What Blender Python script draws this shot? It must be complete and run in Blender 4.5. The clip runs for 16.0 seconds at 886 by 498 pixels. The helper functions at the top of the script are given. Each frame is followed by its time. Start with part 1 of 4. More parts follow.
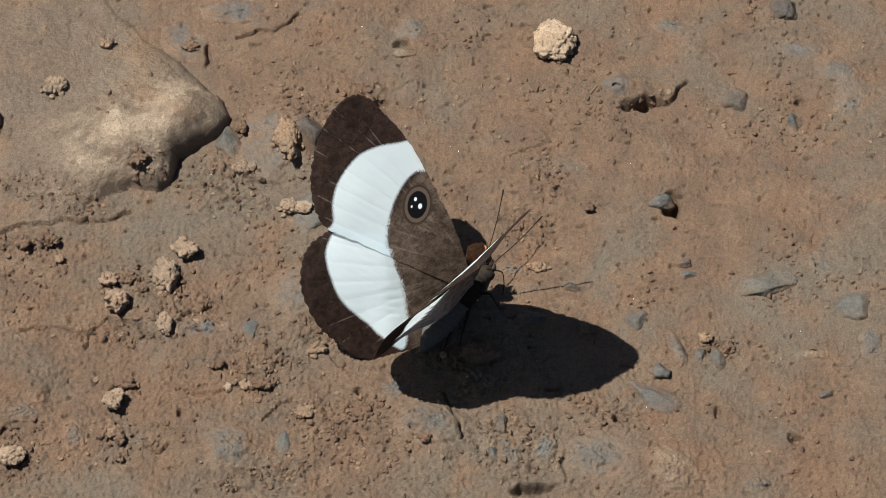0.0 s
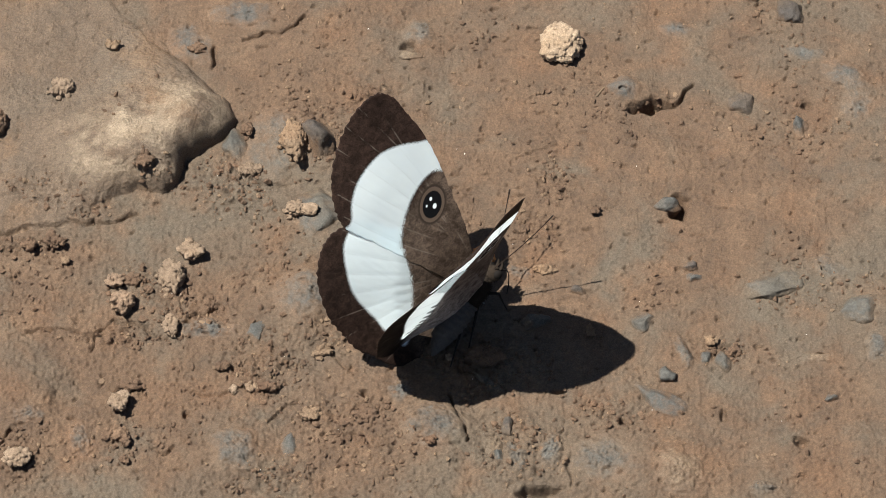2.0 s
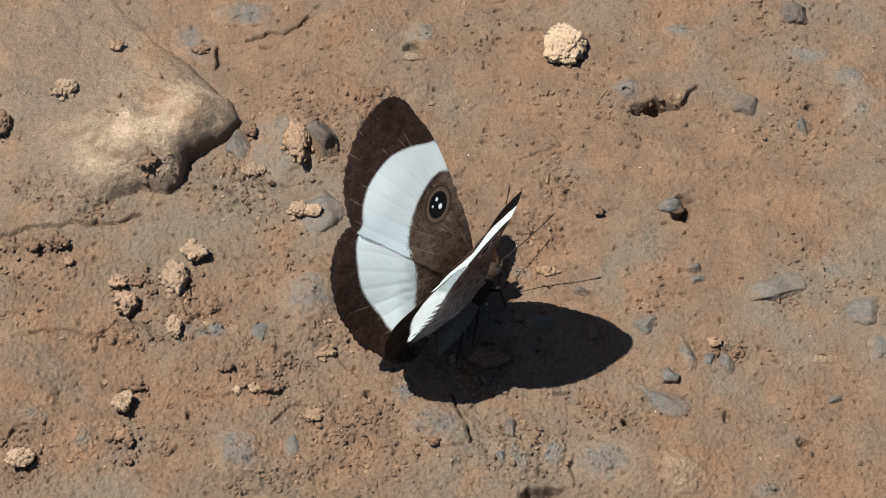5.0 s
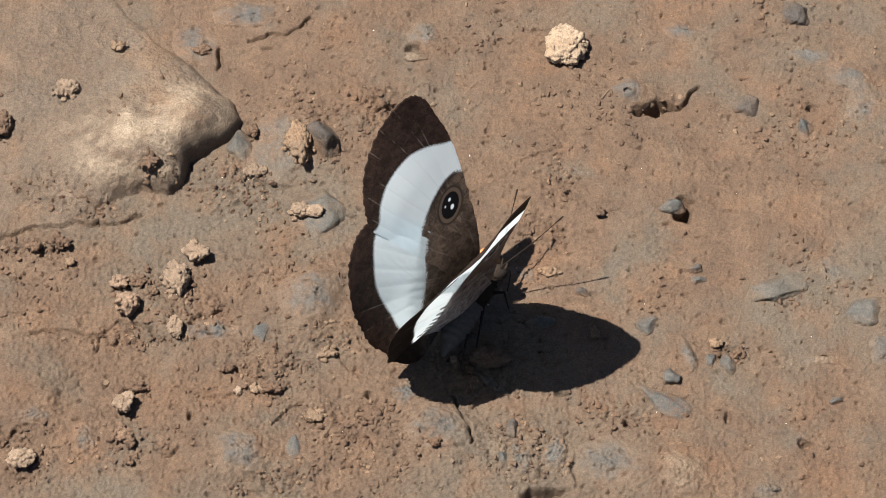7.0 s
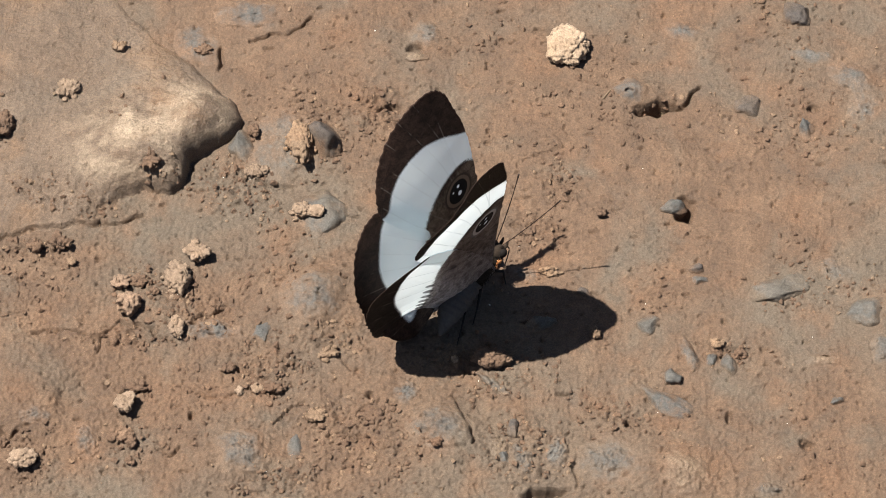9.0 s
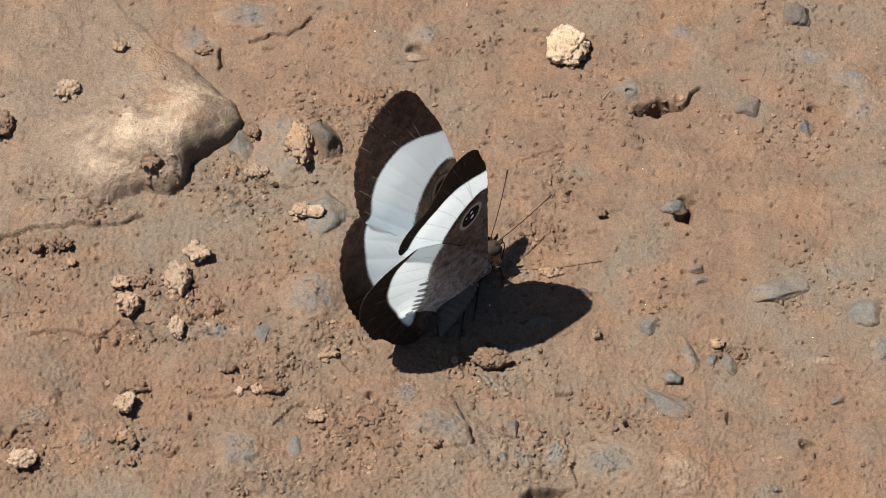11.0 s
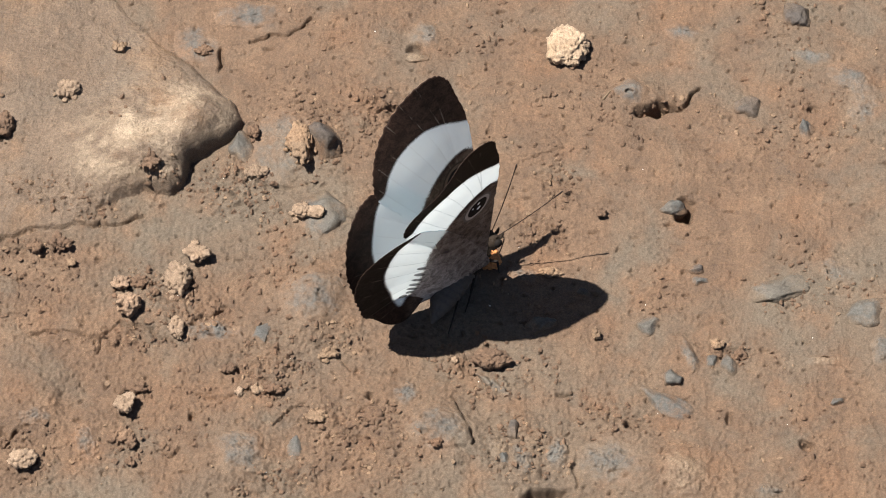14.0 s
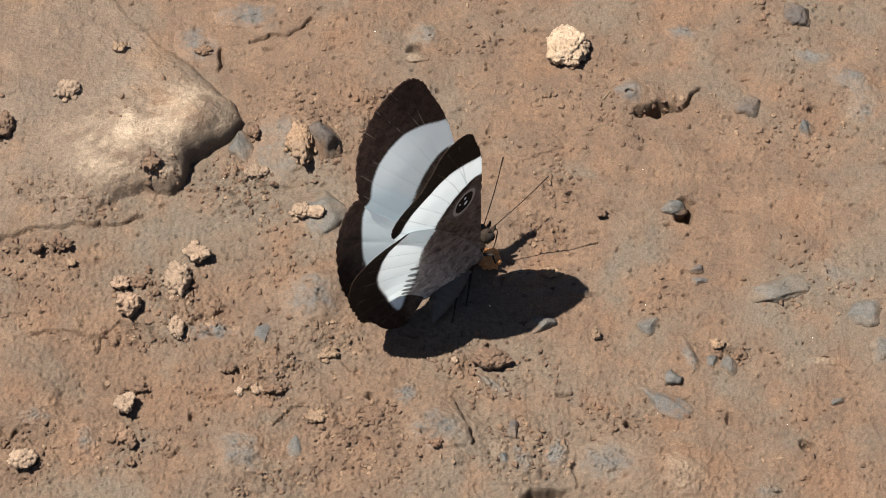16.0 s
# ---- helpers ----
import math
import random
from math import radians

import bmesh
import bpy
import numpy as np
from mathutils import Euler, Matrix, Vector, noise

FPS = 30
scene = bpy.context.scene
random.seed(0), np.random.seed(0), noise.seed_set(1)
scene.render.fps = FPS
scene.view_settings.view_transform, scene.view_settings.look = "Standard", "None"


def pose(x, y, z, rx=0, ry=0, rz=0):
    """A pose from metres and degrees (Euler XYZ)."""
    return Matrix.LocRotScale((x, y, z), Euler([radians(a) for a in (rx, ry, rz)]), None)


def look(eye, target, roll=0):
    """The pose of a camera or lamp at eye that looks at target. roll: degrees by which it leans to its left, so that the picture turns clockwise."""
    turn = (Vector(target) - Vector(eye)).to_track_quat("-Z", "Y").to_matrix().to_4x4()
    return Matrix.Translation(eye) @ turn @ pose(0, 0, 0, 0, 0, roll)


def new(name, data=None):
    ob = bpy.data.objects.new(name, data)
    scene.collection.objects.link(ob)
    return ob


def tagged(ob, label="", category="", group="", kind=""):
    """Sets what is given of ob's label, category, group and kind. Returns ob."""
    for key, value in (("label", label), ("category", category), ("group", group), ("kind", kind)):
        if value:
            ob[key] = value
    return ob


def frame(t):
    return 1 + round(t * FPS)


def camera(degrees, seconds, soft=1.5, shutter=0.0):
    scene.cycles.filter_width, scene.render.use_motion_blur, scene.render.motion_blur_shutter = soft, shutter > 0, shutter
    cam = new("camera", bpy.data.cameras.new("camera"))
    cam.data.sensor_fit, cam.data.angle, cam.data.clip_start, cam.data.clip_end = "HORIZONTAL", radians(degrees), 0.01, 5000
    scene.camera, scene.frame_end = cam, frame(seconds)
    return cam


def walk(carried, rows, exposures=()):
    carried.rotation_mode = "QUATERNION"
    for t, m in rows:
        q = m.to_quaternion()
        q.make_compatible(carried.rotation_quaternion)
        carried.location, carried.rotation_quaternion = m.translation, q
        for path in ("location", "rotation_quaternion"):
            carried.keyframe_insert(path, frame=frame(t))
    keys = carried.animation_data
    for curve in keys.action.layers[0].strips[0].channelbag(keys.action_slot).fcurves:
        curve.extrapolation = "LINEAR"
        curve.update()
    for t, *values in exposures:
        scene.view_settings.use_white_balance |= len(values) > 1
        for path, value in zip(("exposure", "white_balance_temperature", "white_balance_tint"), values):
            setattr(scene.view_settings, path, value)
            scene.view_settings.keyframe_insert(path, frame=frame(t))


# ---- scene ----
MM = 0.001

# camera: hand's-length telephoto view down on the mud, drifting slightly
cam = camera(10.0, 16.0, soft=0.85)
EYE = (0.0, -217.7 * MM, 391.9 * MM)


def aim(right, up):
    """The camera's pose when it points this many millimetres right of and beyond the middle of the ground."""
    return look(EYE, (right * MM, up * MM, 0.0))


walk(cam, [
    (0.0, aim(1.070, -0.526)), (0.5, aim(0.921, -0.440)), (1.0, aim(0.765, -0.372)), (1.5, aim(0.627, -0.340)),
    (2.0, aim(0.537, -0.282)), (2.5, aim(0.460, -0.263)), (3.0, aim(0.385, -0.250)), (3.5, aim(0.319, -0.197)),
    (4.0, aim(0.287, -0.181)), (6.5, aim(0.150, -0.106)), (7.0, aim(0.115, -0.090)), (8.0, aim(0.080, -0.085)),
    (8.25, aim(0.043, -0.085)), (8.45, aim(0.000, 0.263)), (8.55, aim(0.000, 0.263)), (8.75, aim(0.000, 0.053)),
    (9.0, aim(0.000, -0.085)), (11.5, aim(0.000, -0.021)), (12.5, aim(0.000, 0.000)), (16.0, aim(0.000, 0.000)),
], exposures=[
    (0.0, 0.99, 6200, 6.0), (0.5, 1.04, 6230, 6.0), (1.0, 1.08, 6260, 6.0), (2.0, 1.18, 6300, 6.0), (3.0, 1.27, 6331, 6.5), (4.0, 1.30, 6337, 7.1),
    (6.5, 1.35, 6324, 8.8), (8.1, 1.41, 6323, 9.9), (8.5, 1.47, 6420, 10.0), (9.0, 1.47, 6440, 10.0), (11.5, 1.52, 6440, 10.0), (16.0, 1.50, 6440, 10.0),
])

# ---- daylight: high tropical sun, clear sky ----
TO_SUN = Vector((-0.3867, 0.0473, 0.9210))
world = bpy.data.worlds.new("sky")
scene.world = world
world.use_nodes = True
wn, wl = world.node_tree.nodes, world.node_tree.links
sky = wn.new("ShaderNodeTexSky")
sky.sky_type, sky.sun_disc = "NISHITA", False
sky.sun_elevation, sky.sun_rotation = radians(67.1), radians(277.0)
wn["Background"].inputs["Strength"].default_value = 0.029
wl.new(sky.outputs["Color"], wn["Background"].inputs["Color"])
sun = new("sun", bpy.data.lights.new("sun", "SUN"))
sun.data.energy, sun.data.angle, sun.data.color = 5.0, radians(0.53), (1.0, 0.95, 0.87)
sun.matrix_world = look(TO_SUN * 2.0, (0, 0, 0))


# ---- materials ----
def material(name):
    m = bpy.data.materials.new(name)
    m.use_nodes = True
    return m, m.node_tree.nodes, m.node_tree.links, m.node_tree.nodes["Principled BSDF"]


def noise_node(nodes, links, coord, size, detail=6.0, rough=0.6, dist=0.0):
    """Noise whose blotches are about this many millimetres across."""
    n = nodes.new("ShaderNodeTexNoise")
    n.inputs["Scale"].default_value = 1000.0 / size
    n.inputs["Detail"].default_value = detail
    n.inputs["Roughness"].default_value = rough
    n.inputs["Distortion"].default_value = dist
    links.new(coord, n.inputs["Vector"])
    return n.outputs["Fac"]


def ramp(nodes, links, fac, stops):
    r = nodes.new("ShaderNodeValToRGB")
    while len(r.color_ramp.elements) < len(stops):
        r.color_ramp.elements.new(0.5)
    for e, (pos, col) in zip(r.color_ramp.elements, stops):
        e.position, e.color = pos, (*col, 1) if len(col) == 3 else col
    links.new(fac, r.inputs["Fac"])
    return r.outputs["Color"]


def mix(nodes, links, fac, a, b, kind="MIX"):
    m = nodes.new("ShaderNodeMix")
    m.data_type, m.blend_type = "RGBA", kind
    for socket, value in ((m.inputs[0], fac), (m.inputs[6], a), (m.inputs[7], b)):
        if isinstance(value, (int, float)):
            socket.default_value = value
        elif isinstance(value, tuple):
            socket.default_value = (*value, 1)
        else:
            links.new(value, socket)
    return m.outputs[2]


def bump(nodes, links, heights, bsdf):
    """heights: pairs of a height output and the relief in millimetres."""
    last = None
    for h, mm in heights:
        b = nodes.new("ShaderNodeBump")
        b.inputs["Strength"].default_value = 1.0
        b.inputs["Distance"].default_value = mm * MM
        links.new(h, b.inputs["Height"])
        if last:
            links.new(last, b.inputs["Normal"])
        last = b.outputs["Normal"]
    links.new(last, bsdf.inputs["Normal"])


def earth(name, dark, mid, light, tint, rough=0.8, relief=1.0, grey=(0.12, 0.105, 0.09), grey_amount=0.5, smear=False, crest_light=None):
    """Soil: blotches at three sizes, stray grains, fine relief."""
    m, nodes, links, bsdf = material(name)
    co = nodes.new("ShaderNodeNewGeometry").outputs["Position"]
    big = noise_node(nodes, links, co, 11.0, 5, 0.6, 0.4)
    wide = noise_node(nodes, links, co, 27.0, 6, 0.62, 0.8)
    med = noise_node(nodes, links, co, 3.2, 8, 0.68, 0.2)
    fine = noise_node(nodes, links, co, 0.55, 6, 0.7)
    grain = noise_node(nodes, links, co, 0.16, 3, 0.6)
    warm = noise_node(nodes, links, co, 6.0, 4, 0.6)
    spots = ramp(nodes, links, fine, [(0.28, (0.63, 0.61, 0.59)), (0.5, (1, 1, 1)), (0.76, (1.27, 1.26, 1.24))])
    sand = ramp(nodes, links, grain, [(0.30, (0.69, 0.67, 0.65)), (0.52, (1, 1, 1)), (0.72, (1.45, 1.43, 1.39))])

    def soil(dark, mid, light, tint, grey, grey_amount, over=False):
        base = ramp(nodes, links, med, [(0.30, dark), (0.52, mid), (0.72, light)])
        for where, stops, share, colour in ((wide, (0.47, 0.60), 0.0 if smear and not over else grey_amount * 0.65, grey), (big, (0.50, 0.66), grey_amount, grey), (warm, (0.52, 0.68), 0.45, tint)):
            amount = nodes.new("ShaderNodeMath")
            amount.operation = "MULTIPLY"
            links.new(ramp(nodes, links, where, [(stops[0], (0, 0, 0)), (stops[1], (1, 1, 1))]), amount.inputs[0])
            amount.inputs[1].default_value = share
            base = mix(nodes, links, amount.outputs[0], base, colour)
        return base

    base = soil(dark, mid, light, tint, grey, grey_amount)
    if smear:
        bare = nodes.new("ShaderNodeAttribute")
        bare.attribute_name = "bare"
        lift = nodes.new("ShaderNodeMath")
        lift.operation = "MULTIPLY_ADD"
        links.new(noise_node(nodes, links, co, 1.3, 8, 0.75, 0.3), lift.inputs[0])
        lift.inputs[1].default_value = -1.7
        links.new(bare.outputs["Fac"], lift.inputs[2])
        clear = nodes.new("ShaderNodeMapRange")
        clear.interpolation_type = "SMOOTHSTEP"
        links.new(lift.outputs[0], clear.inputs[0])
        clear.inputs[1].default_value, clear.inputs[2].default_value = -0.75, -0.10
        clear.inputs[3].default_value, clear.inputs[4].default_value = 0.0, 0.88
        base = mix(nodes, links, clear.outputs[0], soil(*MUD, True), base)
    if crest_light:
        crest_share = nodes.new("ShaderNodeMath")
        crest_share.operation = "MULTIPLY"
        # pale patches on the highest parts: sunlit crests and gloss painted into the colour
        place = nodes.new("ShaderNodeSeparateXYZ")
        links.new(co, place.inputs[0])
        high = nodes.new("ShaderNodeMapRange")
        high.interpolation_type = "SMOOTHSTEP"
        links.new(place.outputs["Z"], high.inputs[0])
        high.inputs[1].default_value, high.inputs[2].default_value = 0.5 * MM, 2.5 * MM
        links.new(ramp(nodes, links, noise_node(nodes, links, co, 4.5, 9, 0.72, 0.5), [(0.42, (0, 0, 0)), (0.64, (1, 1, 1))]), crest_share.inputs[0])
        links.new(high.outputs[0], crest_share.inputs[1])
        base = mix(nodes, links, crest_share.outputs[0], base, crest_light)
    base = mix(nodes, links, 0.8, base, spots, "MULTIPLY")
    base = mix(nodes, links, 0.75, base, sand, "MULTIPLY")
    links.new(base, bsdf.inputs["Base Color"])
    links.new(ramp(nodes, links, med, [(0.3, (rough - 0.12,) * 3), (0.7, (min(rough + 0.12, 1),) * 3)]), bsdf.inputs["Roughness"])
    bsdf.inputs["Specular IOR Level"].default_value = 0.35
    bump(nodes, links, [(med, 0.16 * relief), (fine, 0.21 * relief), (grain, 0.04 * relief)], bsdf)
    return m


MUD = ((0.07462, 0.04599, 0.02831), (0.1029, 0.06312, 0.03852), (0.1351, 0.08512, 0.0529), (0.1392, 0.0729, 0.03805), (0.09177, 0.07387, 0.05428), 0.8)
mud = earth("mud", *MUD[:4], 0.72, 1.3, *MUD[4:])
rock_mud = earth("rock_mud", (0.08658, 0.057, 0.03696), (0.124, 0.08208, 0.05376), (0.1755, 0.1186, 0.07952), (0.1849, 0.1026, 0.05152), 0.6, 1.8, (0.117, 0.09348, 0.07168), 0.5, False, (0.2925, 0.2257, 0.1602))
dry_soil = earth("dry_soil", (0.21, 0.145, 0.092), (0.31, 0.228, 0.158), (0.42, 0.325, 0.232), (0.30, 0.2, 0.12), 0.92, 1.3, (0.13, 0.095, 0.068), 0.15)
damp_soil = earth("damp_soil", (0.06954, 0.042, 0.02635), (0.1098, 0.0665, 0.04165), (0.1601, 0.1006, 0.06375), (0.1327, 0.07, 0.0391), 0.85, 1.3, (0.119, 0.08313, 0.0578), 0.15)
clod_soil = earth("clod_soil", (0.15, 0.103, 0.069), (0.225, 0.160, 0.111), (0.30, 0.226, 0.163), (0.23, 0.15, 0.092), 0.92, 1.3, (0.13, 0.095, 0.068), 0.25)
pink_soil = earth("pink_soil", (0.13, 0.086, 0.058), (0.19, 0.128, 0.088), (0.26, 0.182, 0.13), (0.20, 0.125, 0.076), 0.9, 1.2, (0.13, 0.095, 0.068), 0.15)
ochre_soil = earth("ochre_soil", (0.34, 0.135, 0.045), (0.47, 0.195, 0.07), (0.56, 0.26, 0.10), (0.50, 0.19, 0.06), 0.85, 1.0, (0.2, 0.15, 0.1), 0.2)
tan_soil = earth("tan_soil", (0.11, 0.071, 0.044), (0.16, 0.105, 0.066), (0.22, 0.148, 0.094), (0.19, 0.106, 0.056), 0.85, 1.0, (0.15, 0.11, 0.075), 0.4)
grey_stone = earth("grey_stone", (0.042, 0.044, 0.043), (0.058, 0.061, 0.059), (0.086, 0.089, 0.086), (0.09, 0.070, 0.050), 0.7, 0.8, (0.085, 0.070, 0.053), 0.6, True)
dark_stone = earth("dark_stone", (0.036, 0.033, 0.032), (0.055, 0.049, 0.046), (0.085, 0.073, 0.062), (0.08, 0.056, 0.04), 0.78, 1.1, (0.09, 0.062, 0.04), 0.5, True)
pale_stone = earth("pale_stone", (0.10, 0.07, 0.045), (0.145, 0.105, 0.07), (0.19, 0.145, 0.10), (0.16, 0.1, 0.056), 0.7, 0.8, (0.125, 0.108, 0.085), 0.6, True)


def plain(name, colour, rough=0.6, size=0.4, relief=0.02, spread=0.35, coat=0.0):
    m, nodes, links, bsdf = material(name)
    co = nodes.new("ShaderNodeTexCoord").outputs["Object"]
    n = noise_node(nodes, links, co, size, 5, 0.65)
    f = noise_node(nodes, links, co, size * 0.2, 3, 0.6)
    lo, hi = tuple(c * (1 - spread) for c in colour), tuple(c * (1 + spread) for c in colour)
    links.new(mix(nodes, links, 0.5, ramp(nodes, links, n, [(0.3, lo), (0.7, hi)]), ramp(nodes, links, f, [(0.3, lo), (0.7, hi)])), bsdf.inputs["Base Color"])
    bsdf.inputs["Roughness"].default_value = rough
    bsdf.inputs["Specular IOR Level"].default_value = 0.5 if coat else 0.2
    bsdf.inputs["Coat Weight"].default_value = coat
    bump(nodes, links, [(n, relief), (f, relief * 0.5)], bsdf)
    return m


fur = plain("brown_fur", (0.024, 0.017, 0.012), 1.0, 0.25, 0.05)
abdomen_scales = plain("abdomen_scales", (0.065, 0.058, 0.054), 0.8, 0.3, 0.03)
eye_gloss = plain("eye_gloss", (0.007, 0.005, 0.004), 0.85, 0.08, 0.004, 0.3, 0.0)
leg_horn = plain("leg_horn", (0.016, 0.012, 0.010), 0.8, 0.3, 0.01)
antenna_horn = plain("antenna_horn", (0.022, 0.014, 0.010), 0.5, 0.35, 0.01, 0.6)
quartz = plain("quartz", (0.55, 0.52, 0.48), 0.25, 0.3, 0.02, 0.2, 0.3)
straw = plain("straw", (0.12, 0.085, 0.055), 0.8, 0.4, 0.02)

# eyespots: (centre along the body, centre outwards), half axes, turn
EYE_AT, EYE_AXES, EYE_TURN = (1.27, 7.81), (1.28, 0.86), radians(36)


def wing_material(name, margin, basal, band, band_glow, vein_dark, spots, two_toned=False):
    """Scaled wing membrane. Distances in millimetres to the band's edge and to the veins come with the mesh."""
    m, nodes, links, bsdf = material(name)
    co = nodes.new("ShaderNodeTexCoord").outputs["Object"]

    def attribute(key):
        a = nodes.new("ShaderNodeAttribute")
        a.attribute_name = key
        return a.outputs["Fac"]

    def math_node(op, a, b=None, c=None):
        n = nodes.new("ShaderNodeMath")
        n.operation = op
        for k, v in enumerate((a, b, c)):
            if v is None:
                continue
            if isinstance(v, (int, float)):
                n.inputs[k].default_value = v
            else:
                links.new(v, n.inputs[k])
        return n.outputs[0]

    def step(value, lo, hi):
        n = nodes.new("ShaderNodeMapRange")
        n.interpolation_type = "SMOOTHSTEP"
        links.new(value, n.inputs[0])
        n.inputs[1].default_value, n.inputs[2].default_value = lo, hi
        return n.outputs[0]

    scales = noise_node(nodes, links, co, 0.12, 3, 0.7)
    cloud = noise_node(nodes, links, co, 2.2, 5, 0.6)
    inner = attribute("inner")
    fuzz = math_node("MULTIPLY", math_node("SUBTRACT", scales, 0.5), math_node("MULTIPLY_ADD", inner, 1.0, 0.35))
    edge = math_node("ADD", attribute("band"), fuzz)
    white = step(edge, -0.16, 0.18)
    # basal field against margin: by the mesh's own field
    field = mix(nodes, links, inner, margin, basal)
    field = mix(nodes, links, 0.75, field, ramp(nodes, links, cloud, [(0.3, (0.6, 0.58, 0.55)), (0.7, (1.4, 1.42, 1.45))]), "MULTIPLY")
    flecks = noise_node(nodes, links, co, 0.6, 4, 0.75, 0.6)
    field = mix(nodes, links, 0.8, field, ramp(nodes, links, flecks, [(0.38, (0.42, 0.40, 0.38)), (0.52, (1, 1, 1)), (0.66, (1.5, 1.5, 1.5))]), "MULTIPLY")
    field = mix(nodes, links, 0.8, field, ramp(nodes, links, scales, [(0.3, (0.55, 0.55, 0.55)), (0.7, (1.5, 1.5, 1.5))]), "MULTIPLY")
    if two_toned:
        # browner at the front, greyer towards the tail
        along = nodes.new("ShaderNodeSeparateXYZ")
        links.new(co, along.inputs[0])
        front = step(math_node("ADD", along.outputs["X"], math_node("MULTIPLY", cloud, 3.0 * MM)), -7.0 * MM, -0.5 * MM)
        field = mix(nodes, links, front, field, mix(nodes, links, 1.0, field, (0.46, 0.40, 0.36), "MULTIPLY"))
    # pale vein streaks in the dark fields, grey lines in the band
    vein = attribute("vein")
    streak = math_node("MULTIPLY", math_node("SUBTRACT", 1.0, step(vein, 0.02, 0.09)), step(cloud, 0.42, 0.62))
    field = mix(nodes, links, math_node("MULTIPLY", streak, 0.45), field, (0.22, 0.18, 0.15))
    line = math_node("MULTIPLY", math_node("MULTIPLY", math_node("SUBTRACT", 1.0, step(vein, 0.02, 0.09)), step(cloud, 0.35, 0.55)), vein_dark)
    band_col = mix(nodes, links, 0.5, band, ramp(nodes, links, cloud, [(0.3, (0.93, 0.94, 0.96)), (0.7, (1.0, 1.0, 1.0))]), "MULTIPLY")
    band_col = mix(nodes, links, line, band_col, (0.30, 0.31, 0.32))
    # dark dashes near the rear corner of the under side
    dash = math_node("MULTIPLY", step(attribute("dash"), 0.0, 0.25), math_node("MULTIPLY_ADD", scales, 1.2, 0.2))
    colour = mix(nodes, links, white, field, band_col)
    colour = mix(nodes, links, dash, colour, (0.06, 0.052, 0.05))
    if spots:
        at = nodes.new("ShaderNodeMapping")
        at.vector_type = "TEXTURE"
        at.inputs["Location"].default_value = (EYE_AT[0] * MM, spots * EYE_AT[1] * MM, 0)
        at.inputs["Rotation"].default_value = (0, 0, spots * EYE_TURN)
        at.inputs["Scale"].default_value = (EYE_AXES[0] * MM, EYE_AXES[1] * MM, 1.0)
        links.new(co, at.inputs["Vector"])
        flat = nodes.new("ShaderNodeVectorMath")
        flat.operation = "MULTIPLY"
        flat.inputs[1].default_value = (1, 1, 0)
        links.new(at.outputs["Vector"], flat.inputs[0])
        size = nodes.new("ShaderNodeVectorMath")
        size.operation = "LENGTH"
        links.new(flat.outputs["Vector"], size.inputs[0])
        r = math_node("ADD", size.outputs["Value"], math_node("MULTIPLY", math_node("SUBTRACT", scales, 0.5), 0.12))
        colour = mix(nodes, links, math_node("SUBTRACT", 1.0, step(r, 1.42, 1.62)), colour, tuple(0.45 * c for c in basal))
        colour = mix(nodes, links, math_node("SUBTRACT", 1.0, step(r, 1.28, 1.36)), colour, tuple(1.35 * c for c in basal))
        colour = mix(nodes, links, math_node("SUBTRACT", 1.0, step(r, 0.97, 1.07)), colour, (0.004, 0.004, 0.005))
        for (px, py, pr) in ((0.42, 0.22, 0.16), (-0.12, -0.30, 0.22), (-0.10, 0.58, 0.11)):
            d = nodes.new("ShaderNodeVectorMath")
            d.operation = "DISTANCE"
            links.new(flat.outputs["Vector"], d.inputs[0])
            d.inputs[1].default_value = (px, spots * py, 0)
            colour = mix(nodes, links, math_node("SUBTRACT", 1.0, step(d.outputs["Value"], pr * 0.7, pr * 1.15)), colour, (0.8, 0.84, 0.88))
    links.new(colour, bsdf.inputs["Base Color"])
    bsdf.inputs["Roughness"].default_value = 0.68
    bsdf.inputs["Specular IOR Level"].default_value = 0.12
    bump(nodes, links, [(scales, 0.02)], bsdf)
    thin = nodes.new("ShaderNodeBsdfTranslucent")
    links.new(colour, thin.inputs["Color"])
    blend = nodes.new("ShaderNodeMixShader")
    links.new(math_node("MULTIPLY_ADD", white, band_glow, 0.16), blend.inputs["Fac"])
    links.new(bsdf.outputs[0], blend.inputs[1])
    links.new(thin.outputs[0], blend.inputs[2])
    links.new(blend.outputs[0], nodes["Material Output"].inputs["Surface"])
    return m


UPPER = ((0.025, 0.0142, 0.0105), (0.080, 0.056, 0.042), (0.87, 0.95, 0.98))
UNDER = ((0.016, 0.012, 0.010), (0.30, 0.268, 0.245), (0.95, 0.94, 0.92))
upper_fore = {s: wing_material("forewing_upper", *UPPER, 0.42, 0.10, s) for s in (1, -1)}
under_fore = {s: wing_material("forewing_under", *UNDER, 0.60, 0.32, s, True) for s in (1, -1)}
upper_hind = wing_material("hindwing_upper", *UPPER, 0.42, 0.09, 0)
under_hind = wing_material("hindwing_under", UNDER[0], (0.40, 0.375, 0.36), UNDER[2], 0.5, 0.30, 0, True)


# ---- mesh helpers (millimetres in, metres out) ----
def mesh_object(name, bm, mat, parent=None, label="", smooth=True):
    data = bpy.data.meshes.new(name)
    bm.to_mesh(data)
    bm.free()
    data.materials.append(mat)
    if smooth:
        data.polygons.foreach_set("use_smooth", [True] * len(data.polygons))
    ob = new(name, data)
    ob.parent = parent
    if label:
        ob["label"] = label
    return ob


def part(name, bm, mat, parent, label=""):
    return mesh_object(name, bm, mat, parent, label)


def smooth_step(x):
    x = np.clip(x, 0.0, 1.0)
    return x * x * (3 - 2 * x)


